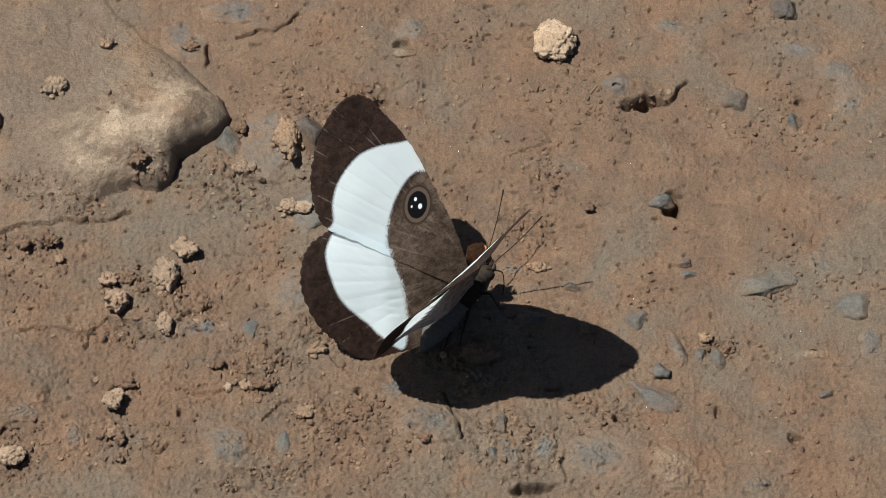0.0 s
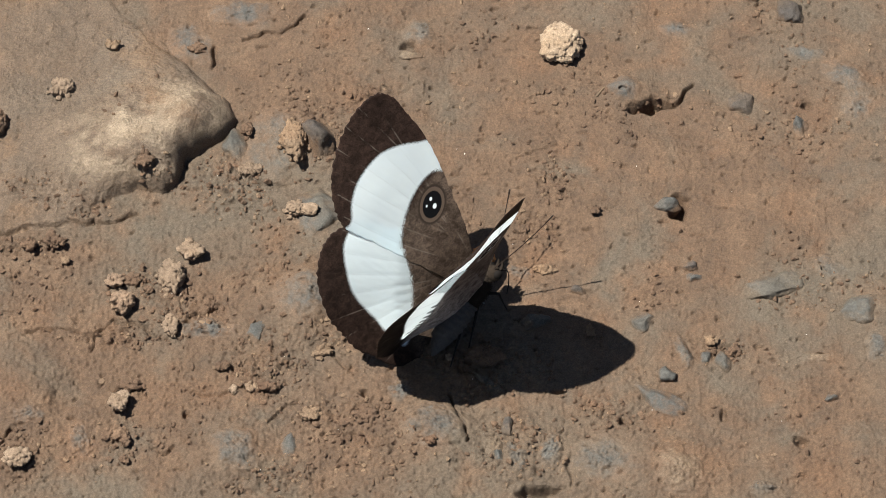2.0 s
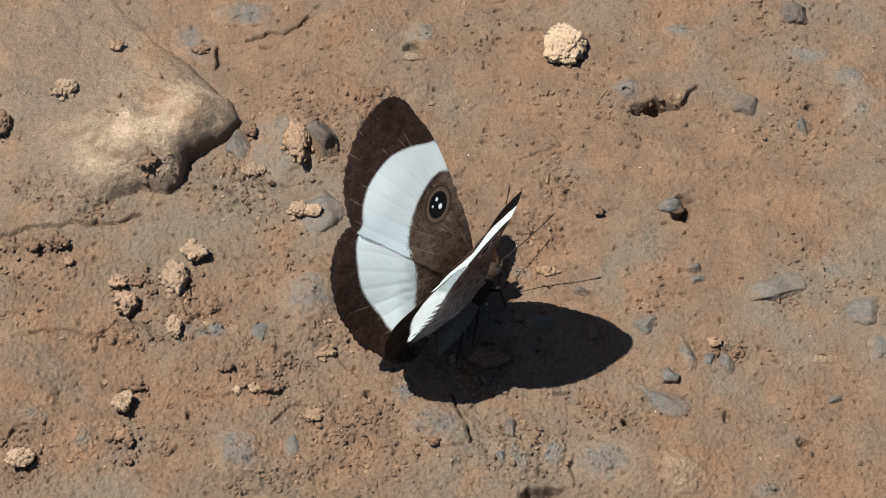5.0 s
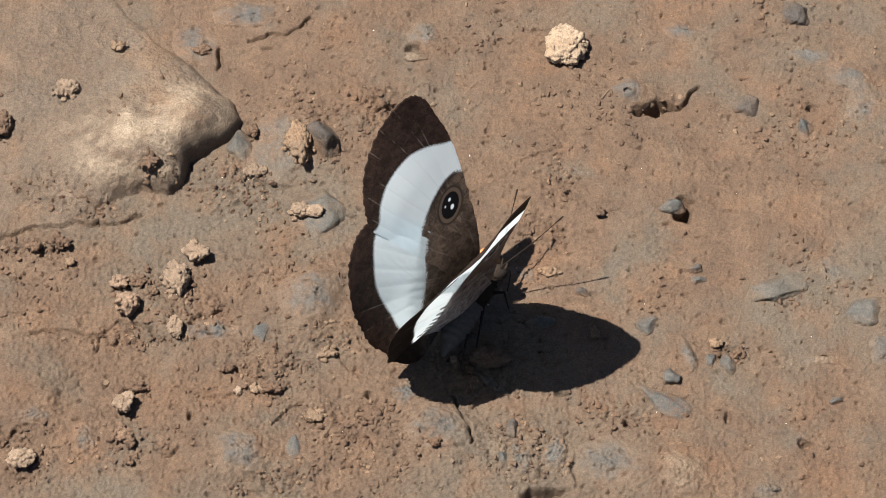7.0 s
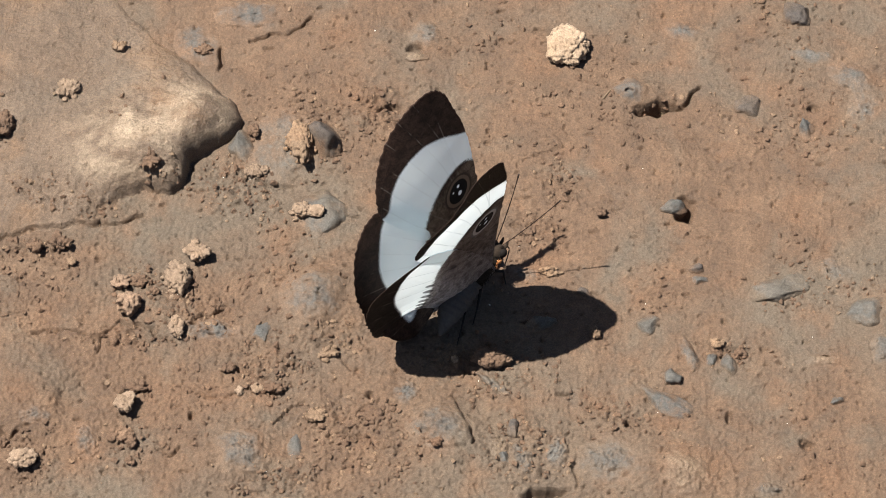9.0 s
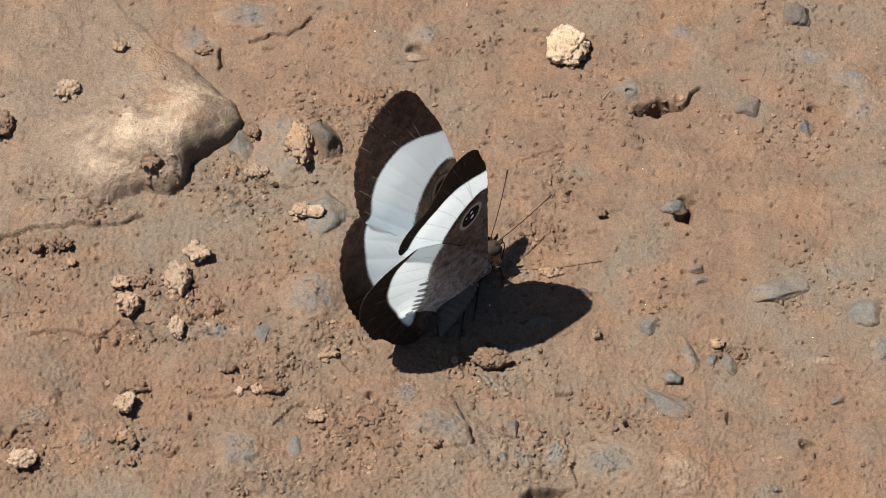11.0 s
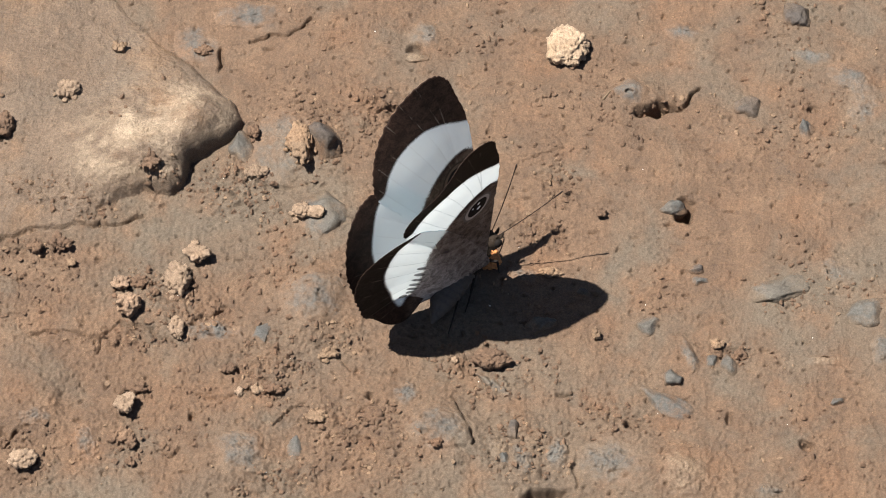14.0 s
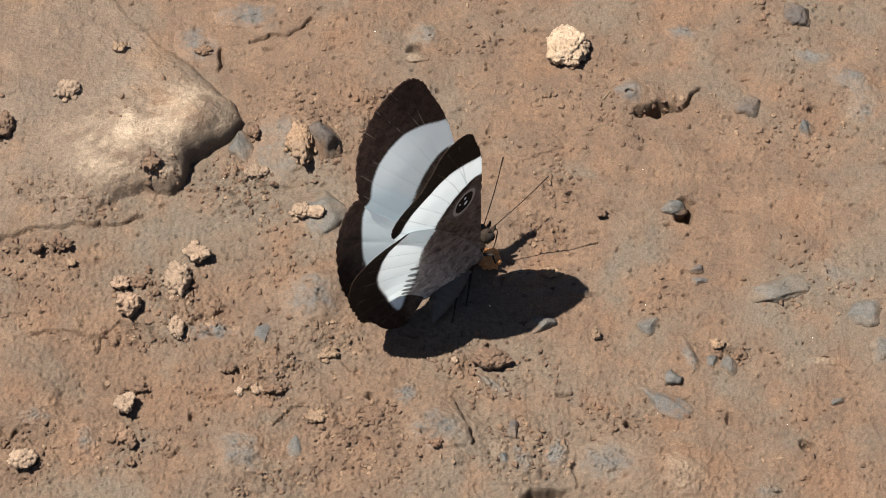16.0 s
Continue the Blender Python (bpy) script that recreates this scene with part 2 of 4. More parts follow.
def lattice(seed):
    r = np.random.RandomState(seed)
    a = r.rand(256, 256) * 2 * np.pi
    return np.cos(a), np.sin(a)


def relief(x, y, seed):
    """Gradient noise on a plane, about -0.7 to 0.7."""
    gx, gy = lattice(seed)
    xi, yi = np.floor(x).astype(int), np.floor(y).astype(int)
    fx, fy = x - xi, y - yi
    u, v = fx ** 3 * (fx * (fx * 6 - 15) + 10), fy ** 3 * (fy * (fy * 6 - 15) + 10)

    def corner(i, j):
        a, b = (xi + i) % 256, (yi + j) % 256
        return gx[a, b] * (fx - i) + gy[a, b] * (fy - j)
    top = corner(0, 0) * (1 - u) + corner(1, 0) * u
    low = corner(0, 1) * (1 - u) + corner(1, 1) * u
    return top * (1 - v) + low * v


def layers(x, y, size, octaves, seed, gain=0.5):
    out, amp = np.zeros_like(x), 1.0
    for k in range(octaves):
        out += amp * relief(x / size * 2 ** k + 17.3 * k, y / size * 2 ** k - 9.1 * k, seed + k)
        amp *= gain
    return out


# hollows (negative) and swellings of the mud: x, y, width, depth, height, turn
HOLLOWS = [
    (19.4, 14.35, 3.60, 1.25, -2.8, 8),
    (21.55, 3.79, 1.70, 2.07, -2.2, 0),
    (-4.78, 14.47, 2.50, 0.92, -0.9, 10),
    (8.96, -24.24, 4.20, 0.92, -1.6, 6),
    (31.63, -19.66, 1.30, 1.04, -1.0, 0),
    (-38.23, -18.78, 1.50, 1.50, -1.0, 0),
    (25.67, -10.41, 2.00, 1.38, -0.6, 0),
    (-21.81, -16.52, 0.90, 0.69, -0.8, 0),
    (-2.51, 20.65, 1.50, 1.15, -0.9, 0),
    (33.33, 14.3, 0.70, 0.81, -0.8, 0),
    (-20.13, 19.64, 0.60, 2.30, -0.9, 0),
    (-6.35, -14.59, 0.80, 0.58, -0.7, 0),
    (24.85, -17.08, 0.70, 1.04, -0.8, 0),
    (16.24, -17.63, 1.00, 0.92, -0.8, 0),
    (10.64, -14.48, 1.30, 0.46, -0.7, -20),
    (-20.04, 15.48, 0.80, 0.69, -0.5, 0),
    (11.52, -22.28, 0.50, 3.45, -0.5, 0),
    (-11.19, -1.66, 1.00, 0.46, -0.4, 0),
    (-0.2, -17.35, 9.51, 7.48, 1.0, -25),
    (-11.39, -5.07, 7.50, 8.05, 0.8, 0),
    (-17.32, -20.1, 7.50, 7.48, 0.7, 0),
    (20.32, -22.01, 7.00, 6.33, 0.6, 0),
    (16.93, -20.1, 10.01, 6.90, 0.4, -30),
    (-35.67, -14.03, 13.01, 9.20, 0.9, -30),
    (-32.2, -14.59, 3.00, 5.18, -0.5, -30),
    (3.73, -17.9, 3.00, 6.90, -0.4, 30),
    (-12.1, 10.77, 6.50, 7.48, 0.5, 0),
    (27.35, 1.2, 15.01, 9.20, 0.3, 0),
    (-24.04, -6.76, 7.50, 5.18, 0.6, -10),
    (17.61, 16.07, 5.50, 3.45, 0.6, 0),
]
# drying cracks: width, depth, course
CRACKS = [
    (0.23, 0.65, ((-17.6, 21.4), (-15.8, 22.3), (-14.0, 21.9), (-12.5, 23.2), (-12.0, 24.1))),
    (0.19, 0.58, ((-16.4, 7.1), (-15.3, 6.3), (-12.8, 6.2))),
    (0.26, 0.65, ((-35.9, -8.4), (-32.9, -8.2), (-29.9, -9.0), (-28.5, -7.3), (-25.7, -8.4), (-24.0, -9.3))),
    (0.30, 0.72, ((-23.0, -7.9), (-21.1, -7.0), (-19.1, -6.3))),
    (0.19, 0.43, ((-29.9, -9.0), (-30.1, -10.4))),
    (0.23, 0.72, ((0.8, -14.9), (1.8, -16.5), (2.7, -18.7), (2.5, -19.6))),
    (0.19, 0.58, ((-14.4, -17.1), (-13.5, -16.2), (-12.0, -15.4))),
    (0.19, 0.36, ((-11.1, -9.3), (-9.1, -10.7), (-8.1, -12.1))),
    (0.15, 0.36, ((1.5, -11.8), (3.0, -12.6), (4.2, -14.0))),
    (0.15, 0.26, ((7.4, 9.0), (8.9, 9.6), (10.9, 10.4))),
    (0.23, 0.43, ((-21.4, -14.6), (-18.9, -14.9), (-16.9, -14.0), (-14.0, -14.9))),
    (0.23, 0.58, ((-22.7, -19.6), (-23.7, -20.4), (-24.7, -20.1))),
    (0.38, 0.87, ((-37.0, -18.4), (-37.9, -19.6))),
    (0.34, 0.87, ((17.6, 14.0), (20.1, 14.0), (21.9, 15.2), (23.0, 16.4))),
    (0.34, 0.72, ((-39.3, 0.9), (-36.3, 1.8), (-32.8, 2.6), (-29.3, 2.4), (-26.8, 3.5))),
    (0.15, 0.22, ((-4.8, 16.4), (-3.3, 15.8), (-1.2, 17.0), (0.8, 15.8))),
]


# trampled, crumbly stretches of the mud: x, y, width, depth, turn
CRUMBLY = [
    (-6.04, 14.0, 6.00, 8.63, 0),
    (-21.8, -6.76, 8.50, 5.18, -15),
    (-27.94, -9.01, 12.01, 3.45, 0),
    (-15.01, -11.81, 9.51, 6.33, -10),
    (-9.03, -17.08, 8.50, 4.03, 0),
    (-6.57, -19.0, 10.01, 9.20, 0),
    (6.66, -20.1, 8.50, 8.63, 0),
    (10.38, 6.4, 4.50, 7.48, 0),
    (-11.59, 11.06, 7.50, 7.48, 0),
    (14.54, -16.8, 7.50, 4.60, 0),
    (-13.86, -22.83, 12.51, 5.75, 0),
    (-26.8, -14.03, 4.50, 2.88, 0),
    (-27.38, -19.27, 4.50, 5.18, 0),
    (20.64, 14.89, 4.00, 2.30, 0),
    (25.02, -10.69, 5.50, 3.45, 0),
    (-33.4, 4.95, 16.51, 4.60, -12),
    (-24.9, 6.98, 6.00, 4.03, -20),
    (-18.34, 6.4, 8.00, 6.90, 0),
    (8.83, 2.35, 6.00, 6.33, 0),
    (-9.61, -9.01, 5.50, 4.60, 0),
    (-26.6, -3.93, 5.50, 6.33, 0),
    (-35.43, -20.1, 6.50, 5.75, 0),
    (1.78, -11.25, 6.00, 3.45, 0),
    (4.73, -14.03, 8.00, 3.45, 20),
    (-37.22, 0.06, 11.01, 2.88, 0),
]


def crumbly(x, y):
    """0 on smooth mud, 1 where it is broken into crumbs."""
    out = np.zeros(np.shape(x))
    for cx, cy, w, d, turn in CRUMBLY:
        c, s = math.cos(radians(turn)), math.sin(radians(turn))
        px, py = (x - cx) * c + (y - cy) * s, -(x - cx) * s + (y - cy) * c
        out = np.maximum(out, np.exp(-2.2 * ((px / w * 2) ** 2 + (py / d * 2) ** 2)))
    return np.clip(out * (1.1 + 0.9 * layers(x, y, 2.4, 2, 47)), 0, 1)


def segment_distance(x, y, a, b):
    dx, dy = b[0] - a[0], b[1] - a[1]
    k = np.clip(((x - a[0]) * dx + (y - a[1]) * dy) / (dx * dx + dy * dy), 0, 1)
    return np.hypot(x - a[0] - k * dx, y - a[1] - k * dy)


def ground_height(x, y):
    """Height of the mud in millimetres at x, y in millimetres."""
    x, y = np.asarray(x, float), np.asarray(y, float)
    h = 0.55 * layers(x, y, 16.0, 2, 3) + 0.30 * layers(x, y, 4.5, 2, 11)
    patch = smooth_step(layers(x, y, 11.0, 2, 41) * 1.3 + 0.45)
    rough = crumbly(x, y)
    h += (0.04 + 0.05 * patch + 0.36 * rough) * layers(x, y, 1.5, 3, 23, 0.65)
    grainy = smooth_step((14 - y - 0.4 * x) / 36)
    h += (0.04 + 0.10 * grainy + 0.14 * rough) * layers(x, y * 1.2, 0.55, 2, 29) + (0.03 + 0.14 * grainy) * relief(x / 0.28, y / 0.26, 31)
    pits = relief(x / 1.15, y / 0.7, 61)
    h -= 0.38 * smooth_step((pits - 0.40) / 0.10)
    pits = relief(x / 0.7 + 5, y / 0.42, 67)
    h -= 0.26 * smooth_step((pits - 0.40) / 0.10) * (0.5 + 0.5 * patch)
    lumps = relief(x / 0.8 + 31, y / 0.6, 71)
    h += 0.20 * smooth_step((lumps - 0.42) / 0.12) * (0.4 + 0.6 * patch)
    lumps = relief(x / 0.5 + 3, y / 0.5 + 8, 73)
    h += 0.26 * smooth_step((lumps - 0.05) / 0.3) * rough
    wob_x, wob_y = x + 0.55 * relief(x / 1.4, y / 1.4, 81), y + 0.55 * relief(x / 1.4 + 9, y / 1.4, 83)
    for cx, cy, w, d, rise, turn in HOLLOWS:
        c, s = math.cos(radians(turn)), math.sin(radians(turn))
        px, py = (wob_x - cx) * c + (wob_y - cy) * s, -(wob_x - cx) * s + (wob_y - cy) * c
        r = np.hypot(px / w * 2, py / d * 2)
        h += rise * (smooth_step(1.35 - r) if rise < 0 else np.exp(-1.6 * r * r))
    for w, d, course in CRACKS:
        for a, b in zip(course, course[1:]):
            near = segment_distance(wob_x, wob_y, a, b)
            h -= 1.1 * d * smooth_step(1 - near / (w * 0.8))
    return h


def height_at(x, y):
    return float(ground_height(np.array([x]), np.array([y]))[0])


def graded(lo, hi, step, reach):
    """Even steps from lo to hi, then ever wider ones out to reach."""
    mid = np.arange(lo, hi + step / 2, step)
    far, s = [], step
    at = 0.0
    while at < reach:
        s *= 1.22
        at += s
        far.append(at)
    far = np.array(far)
    return np.concatenate([lo - far[::-1], mid, hi + far])


def sheet(name, xs, ys, z, mat, keep=None):
    nx, ny = len(xs), len(ys)
    gx, gy = np.meshgrid(xs, ys)
    co = np.stack([gx, gy, z], -1).reshape(-1, 3) * MM
    idx = np.arange(nx * ny).reshape(ny, nx)
    quads = np.stack([idx[:-1, :-1], idx[:-1, 1:], idx[1:, 1:], idx[1:, :-1]], -1).reshape(-1, 4)
    if keep is not None:
        k = keep.reshape(-1)
        quads = quads[k[quads].any(1)]
        used = np.unique(quads)
        remap = np.full(nx * ny, -1)
        remap[used] = np.arange(len(used))
        co, quads = co[used], remap[quads]
    data = bpy.data.meshes.new(name)
    data.vertices.add(len(co))
    data.vertices.foreach_set("co", co.ravel())
    data.loops.add(quads.size)
    data.loops.foreach_set("vertex_index", quads.ravel().astype(np.int32))
    data.polygons.add(len(quads))
    data.polygons.foreach_set("loop_start", np.arange(0, quads.size, 4, dtype=np.int32))
    data.update(calc_edges=True)
    data.polygons.foreach_set("use_smooth", np.ones(len(quads), bool))
    data.materials.append(mat)
    return new(name, data)


# ---- the ground: one sheet of damp mud out to the horizon ----
xs, ys = graded(-43, 43, 0.12, 60000.0), graded(-28, 30, 0.13, 60000.0)
gx, gy = np.meshgrid(xs, ys)
close = np.exp(-(np.maximum(np.hypot(gx / 1.4, gy) - 60, 0) / 60) ** 2)
gz = ground_height(gx, gy) * close
ground = sheet("ground", xs, ys, gz, mud)
tagged(ground, "damp reddish-brown mud, pitted and cracked, with embedded stones", "ground", kind="structure")


# ---- the half-buried rock ----
ROCK = [(-42.0, 33.0), (-35.5, 31.0), (-30.0, 25.9), (-26.8, 22.3), (-23.2, 19.3), (-20.6, 16.7), (-18.6, 14.7), (-17.9, 13.0),
        (-18.9, 11.4), (-20.9, 10.2), (-22.7, 8.7), (-23.1, 6.7), (-24.4, 5.5), (-26.6, 6.1), (-29.4, 4.9), (-32.8, 2.6),
        (-36.3, 1.8), (-40.4, 0.9), (-48.0, -1.0), (-54.0, 12.0)]
# how far in from each stretch of its outline the rock takes to rise
ROCK_RISE = [5.0, 4.6, 4.2, 3.8, 3.4, 3.0, 2.8, 2.6, 2.4, 2.3, 2.3, 2.3, 2.3, 3.0, 4.0, 4.6, 5.0, 5.0, 5.0, 5.0]


def rock_height(x, y):
    wx, wy = x + 0.28 * layers(x, y, 2.2, 2, 91), y + 0.28 * layers(x + 40, y, 2.2, 2, 95)
    inside = np.zeros(x.shape, bool)
    least, rise, weight = np.full(x.shape, 1e9), np.zeros(x.shape), np.zeros(x.shape)
    n = len(ROCK)
    for i in range(n):
        a, b = ROCK[i], ROCK[(i + 1) % n]
        d = segment_distance(wx, wy, a, b)
        k = np.exp(-d / 1.6) + 1e-9
        rise, weight, least = rise + k * ROCK_RISE[i], weight + k, np.minimum(least, d)
        cross = (a[1] > wy) != (b[1] > wy)
        if a[1] != b[1]:
            inside ^= cross & (wx < (b[0] - a[0]) * (wy - a[1]) / (b[1] - a[1]) + a[0])
    d = np.where(inside, least, -least)
    tall = 0.45 + 3.2 * np.exp(-(((x + 21.6) / np.where(x < -21.6, 9.0, 5.6)) ** 2 + ((y - 10.0) / 6.3) ** 2)) + 1.3 * np.exp(-(((x + 29.0) / 4.2) ** 2 + ((y - 9.5) / 3.4) ** 2))
    u = np.clip(d / (rise / weight), -0.6, 1.0)
    shape = np.sqrt(np.clip(1 - (1 - np.maximum(u, 0)) ** 2, 0, 1))
    h = tall * shape + np.minimum(u, 0) * 2.2
    h += (0.34 * layers(x, y, 7.0, 3, 101) + (0.15 + 0.36 * crumbly(x, y)) * layers(x, y, 1.6, 4, 107, 0.62)) * shape
    h += 0.55 * np.exp(-(((x + 22.2) / 2.2) ** 2 + ((y - 13.4) / 1.9) ** 2)) * shape - 0.45 * np.exp(-(((x + 25.6) / 1.7) ** 2 + ((y - 12.6) / 3.2) ** 2)) * shape
    return h, d


rxs, rys = np.arange(-54, -15, 0.14), np.arange(-3, 34, 0.15)
rx, ry = np.meshgrid(rxs, rys)
rh, rd = rock_height(rx, ry)
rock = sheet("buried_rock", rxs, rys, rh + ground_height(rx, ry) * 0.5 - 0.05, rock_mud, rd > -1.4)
tagged(rock, "large half-buried rock coated with tan mud", "rock")


def surface_at(x, y):
    h, d = rock_height(np.array([x]), np.array([y]))
    g = height_at(x, y)
    return max(g, float(h[0]) + 0.5 * g - 0.05) if d[0] > 0 else g


# ---- clods, pebbles, crumbs ----
def lump(bm, x, y, z, rx, ry, rz, seed, subdivisions, rough=0.30, turn=0.0, flats=0):
    made = bmesh.ops.create_icosphere(bm, subdivisions=subdivisions, radius=1.0)["verts"]
    off = Vector((seed * 3.7, seed * 1.3, seed * 2.1))
    c, s = math.cos(turn), math.sin(turn)
    r = random.Random(seed)
    planes = [(Vector((r.gauss(0, 1), r.gauss(0, 1), abs(r.gauss(0.2, 0.8)))).normalized(), r.uniform(0.62, 0.86)) for _ in range(flats)]
    for v in made:
        p = v.co.copy()
        for n, d in planes:
            p -= n * max(0.0, p.dot(n) - d)
        k = 1 + rough * (1.3 * noise.noise(p * 1.3 + off) + 0.75 * noise.noise(p * 3.1 + off) + 0.45 * noise.noise(p * 7.0 + off) + 0.28 * noise.noise(p * 14.0 + off))
        px, py, pz = p.x * rx * k, p.y * ry * k, p.z * rz * k
        v.co = Vector((x + px * c - py * s, y + px * s + py * c, z + pz)) * MM


ball = bmesh.new()
bmesh.ops.create_icosphere(ball, subdivisions=2, radius=1.0)
BALL = [v.co.copy() for v in ball.verts]
BALL_FACES = [[v.index for v in f.verts] for f in ball.faces]
ball.free()


def granule(bm, at, radius, r):
    """One rounded, uneven grain of soil."""
    sx, sy, sz = (radius * r.uniform(0.65, 1.45) for _ in range(3))
    off = Vector((r.uniform(0, 50), r.uniform(0, 50), 0))
    made = []
    for p in BALL:
        k = 1 + 0.7 * noise.noise(p * 1.2 + off) + 0.35 * noise.noise(p * 3.0 + off)
        made.append(bm.verts.new((at.x + p.x * sx * k, at.y + p.y * sy * k, at.z + p.z * sz * k)))
    for f in BALL_FACES:
        bm.faces.new([made[i] for i in f])


clod_count = 0


def clod(x, y, width, depth, height, lumps, mat, label, name="soil_clod"):
    """A crumbly clod: rough lumps grown together into one piece, sunk a little into what it lies on."""
    global clod_count
    clod_count += 1
    r = random.Random(clod_count * 7)
    bm = bmesh.new()
    made = bmesh.ops.create_icosphere(bm, subdivisions=5 if width > 1.1 else 4, radius=1.0)["verts"]
    way = np.array([v.co[:] for v in made])
    blobs = [((0, 0, 0.05), 0.62 if lumps > 2 else 0.82)]
    for k in range(max(lumps, 2) + 5):
        a, q = r.uniform(0, 6.28), r.uniform(0.35, 0.68)
        blobs.append(((math.cos(a) * q, math.sin(a) * q, r.uniform(-0.2, 0.5)), r.uniform(0.26, 0.46)))
    reach = np.zeros(len(way))
    for c, rad in blobs:
        along = way @ np.array(c)
        inside = along ** 2 - np.dot(c, c) + rad * rad
        reach = np.maximum(reach, np.where(inside > 0, along + np.sqrt(np.maximum(inside, 0)), 0))
    off = Vector((clod_count * 3.7, clod_count * 1.3, 5.0))
    base = surface_at(x, y)
    for v, d, far in zip(made, way, reach):
        p = Vector(d * far)
        q = Vector((p.x * width * 0.5, p.y * depth * 0.5, p.z * height * 0.8)) + off
        k = 0.94 + 0.20 * noise.noise(p * 2.2 + off) + 0.12 * abs(noise.noise(p * 4.5 + off)) + 0.12 * noise.noise(q * 2.2) + 0.16 * (0.45 - noise.voronoi(q * 3.4)[0][0]) + 0.16 * (0.45 - noise.voronoi(q * 7.0)[0][0])
        p = p * k
        rise = math.copysign(abs(p.z) ** 0.62, p.z)
        tuck = 1.0 - 0.38 * max(0.0, 0.55 - rise)
        v.co = Vector((p.x * tuck * width * 0.58, p.y * tuck * depth * 0.66, height * (0.15 + 0.85 * rise))) * MM
    seats = [v.co.copy() for v in made if v.co.z > 0.02 * height * MM]
    centre = Vector((0, 0, 0.3 * height * MM))
    for k in range(int(14 + 17 * width * depth)):
        if lumps > 4 and k % 2:
            a, q = r.uniform(0, 6.28), r.uniform(0.5, 1.15)
            at = Vector((math.cos(a) * q * width * 0.5, math.sin(a) * q * depth * 0.5, 0.08)) * MM
        else:
            at = centre.lerp(r.choice(seats), r.uniform(0.70, 0.98))
        granule(bm, at, (0.06 + (0.09 + 0.06 * min(width, 2.2)) * r.random() ** 2) * MM, r)
    ob = mesh_object(name, bm, mat)
    ob.location = Vector((x, y, base)) * MM
    return tagged(ob, label, "clod", "loose clods on the mud")


pebble_count = 0


def pebble(x, y, width, depth, height, turn, mat, label):
    """A worn stone, most of it below the mud."""
    global pebble_count
    pebble_count += 1
    base = surface_at(x, y)
    bm = bmesh.new()
    if max(width, depth) > 2.4 and height < 0.75:
        # a broad stone just under the mud: a low dome that keeps the mud's own relief
        rings, sides = 30, 72
        c, s = math.cos(radians(turn)), math.sin(radians(turn))
        q, a = np.meshgrid(np.linspace(0.02, 1.12, rings), np.linspace(0, 2 * np.pi, sides, endpoint=False), indexing="ij")
        uneven = 1 + 0.35 * relief(np.cos(a) * 1.3 + pebble_count * 3.1, np.sin(a) * 1.3 + 7.7, 151)
        px, py = q * uneven * np.cos(a) * width * 0.56, q * uneven * np.sin(a) * depth * 0.56
        gx, gy = x + px * c - py * s, y + px * s + py * c
        dome = 1 - q * q
        z = ground_height(gx, gy) + 0.6 * height * dome - 0.02
        z += 0.10 * layers(gx, gy, 0.9, 3, 161) * np.clip(dome, 0, 1)
        made = [bm.verts.new(((gx[i, k] - x) * MM, (gy[i, k] - y) * MM, (z[i, k] - base) * MM)) for i in range(rings) for k in range(sides)]
        bm.faces.new([made[k] for k in range(sides)])
        for i in range(rings - 1):
            for k in range(sides):
                k2 = (k + 1) % sides
                bm.faces.new((made[i * sides + k], made[(i + 1) * sides + k], made[(i + 1) * sides + k2], made[i * sides + k2]))
        bare = 0.5 * np.clip(dome, 0, 1).ravel()
    else:
        rz = max(height * 1.5, 0.32 * min(width, depth))
        lump(bm, 0, 0, height * 0.75 - 0.8 * rz, width * 0.66, depth * 0.66, rz, 200 + pebble_count, 4, 0.13, radians(turn), 7)
        bare = np.array([min(1.0, 0.16 + 0.75 * v.co.z / (height * MM)) for v in bm.verts])
    ob = mesh_object("pebble", bm, mat)
    ob.data.attributes.new("bare", "FLOAT", "POINT").data.foreach_set("value", bare.astype(np.float32))
    ob.location = Vector((x, y, base)) * MM
    return tagged(ob, label, "pebble", "pebbles in the mud")


clod(11.3, 20.68, 4.20, 3.90, 2.6, 1, dry_soil, "pale tan crumbly clod of dry soil on the mud")
clod(-33.79, 15.82, 2.30, 1.80, 1.0, 7, clod_soil, "small crumbled tan clod lying on the buried rock")
clod(-39.32, 11.93, 2.40, 2.30, 1.6, 5, damp_soil, "brown rough clod at the foot of the rock")
clod(-23.23, -3.41, 2.70, 3.20, 2.0, 5, clod_soil, "tall tan crumbly clod of dry soil")
clod(-21.69, -0.75, 2.30, 1.80, 1.6, 4, clod_soil, "tan crumbly clod leaning on a larger clod")
clod(-28.4, -3.66, 1.80, 1.30, 1.1, 4, pink_soil, "small tan clod beside a rounder clod")
clod(-26.86, -3.44, 1.80, 1.10, 0.9, 6, damp_soil, "dark brown heap of soil crumbs")
clod(-27.58, -6.08, 2.30, 2.00, 1.9, 1, pink_soil, "rounded pinkish-brown clod casting a shadow")
clod(-23.39, -8.62, 1.50, 2.00, 1.1, 4, clod_soil, "small pale clod in a crack of the mud")
clod(-27.78, -15.71, 2.20, 1.80, 1.5, 4, clod_soil, "pale tan crumbly clod on bare mud")
clod(-36.37, -21.15, 2.50, 1.80, 1.2, 2, clod_soil, "pale flat-topped clod on the mud")
clod(-35.97, -0.07, 1.60, 1.30, 1.2, 4, damp_soil, "small brown clod beside the rock")
clod(-33.88, 0.4, 1.80, 1.50, 1.2, 5, damp_soil, "small brown crumbled clod beside the rock")
clod(-12.6, 10.5, 2.70, 3.90, 1.9, 5, tan_soil, "rough brown clod pressed against a dark stone")
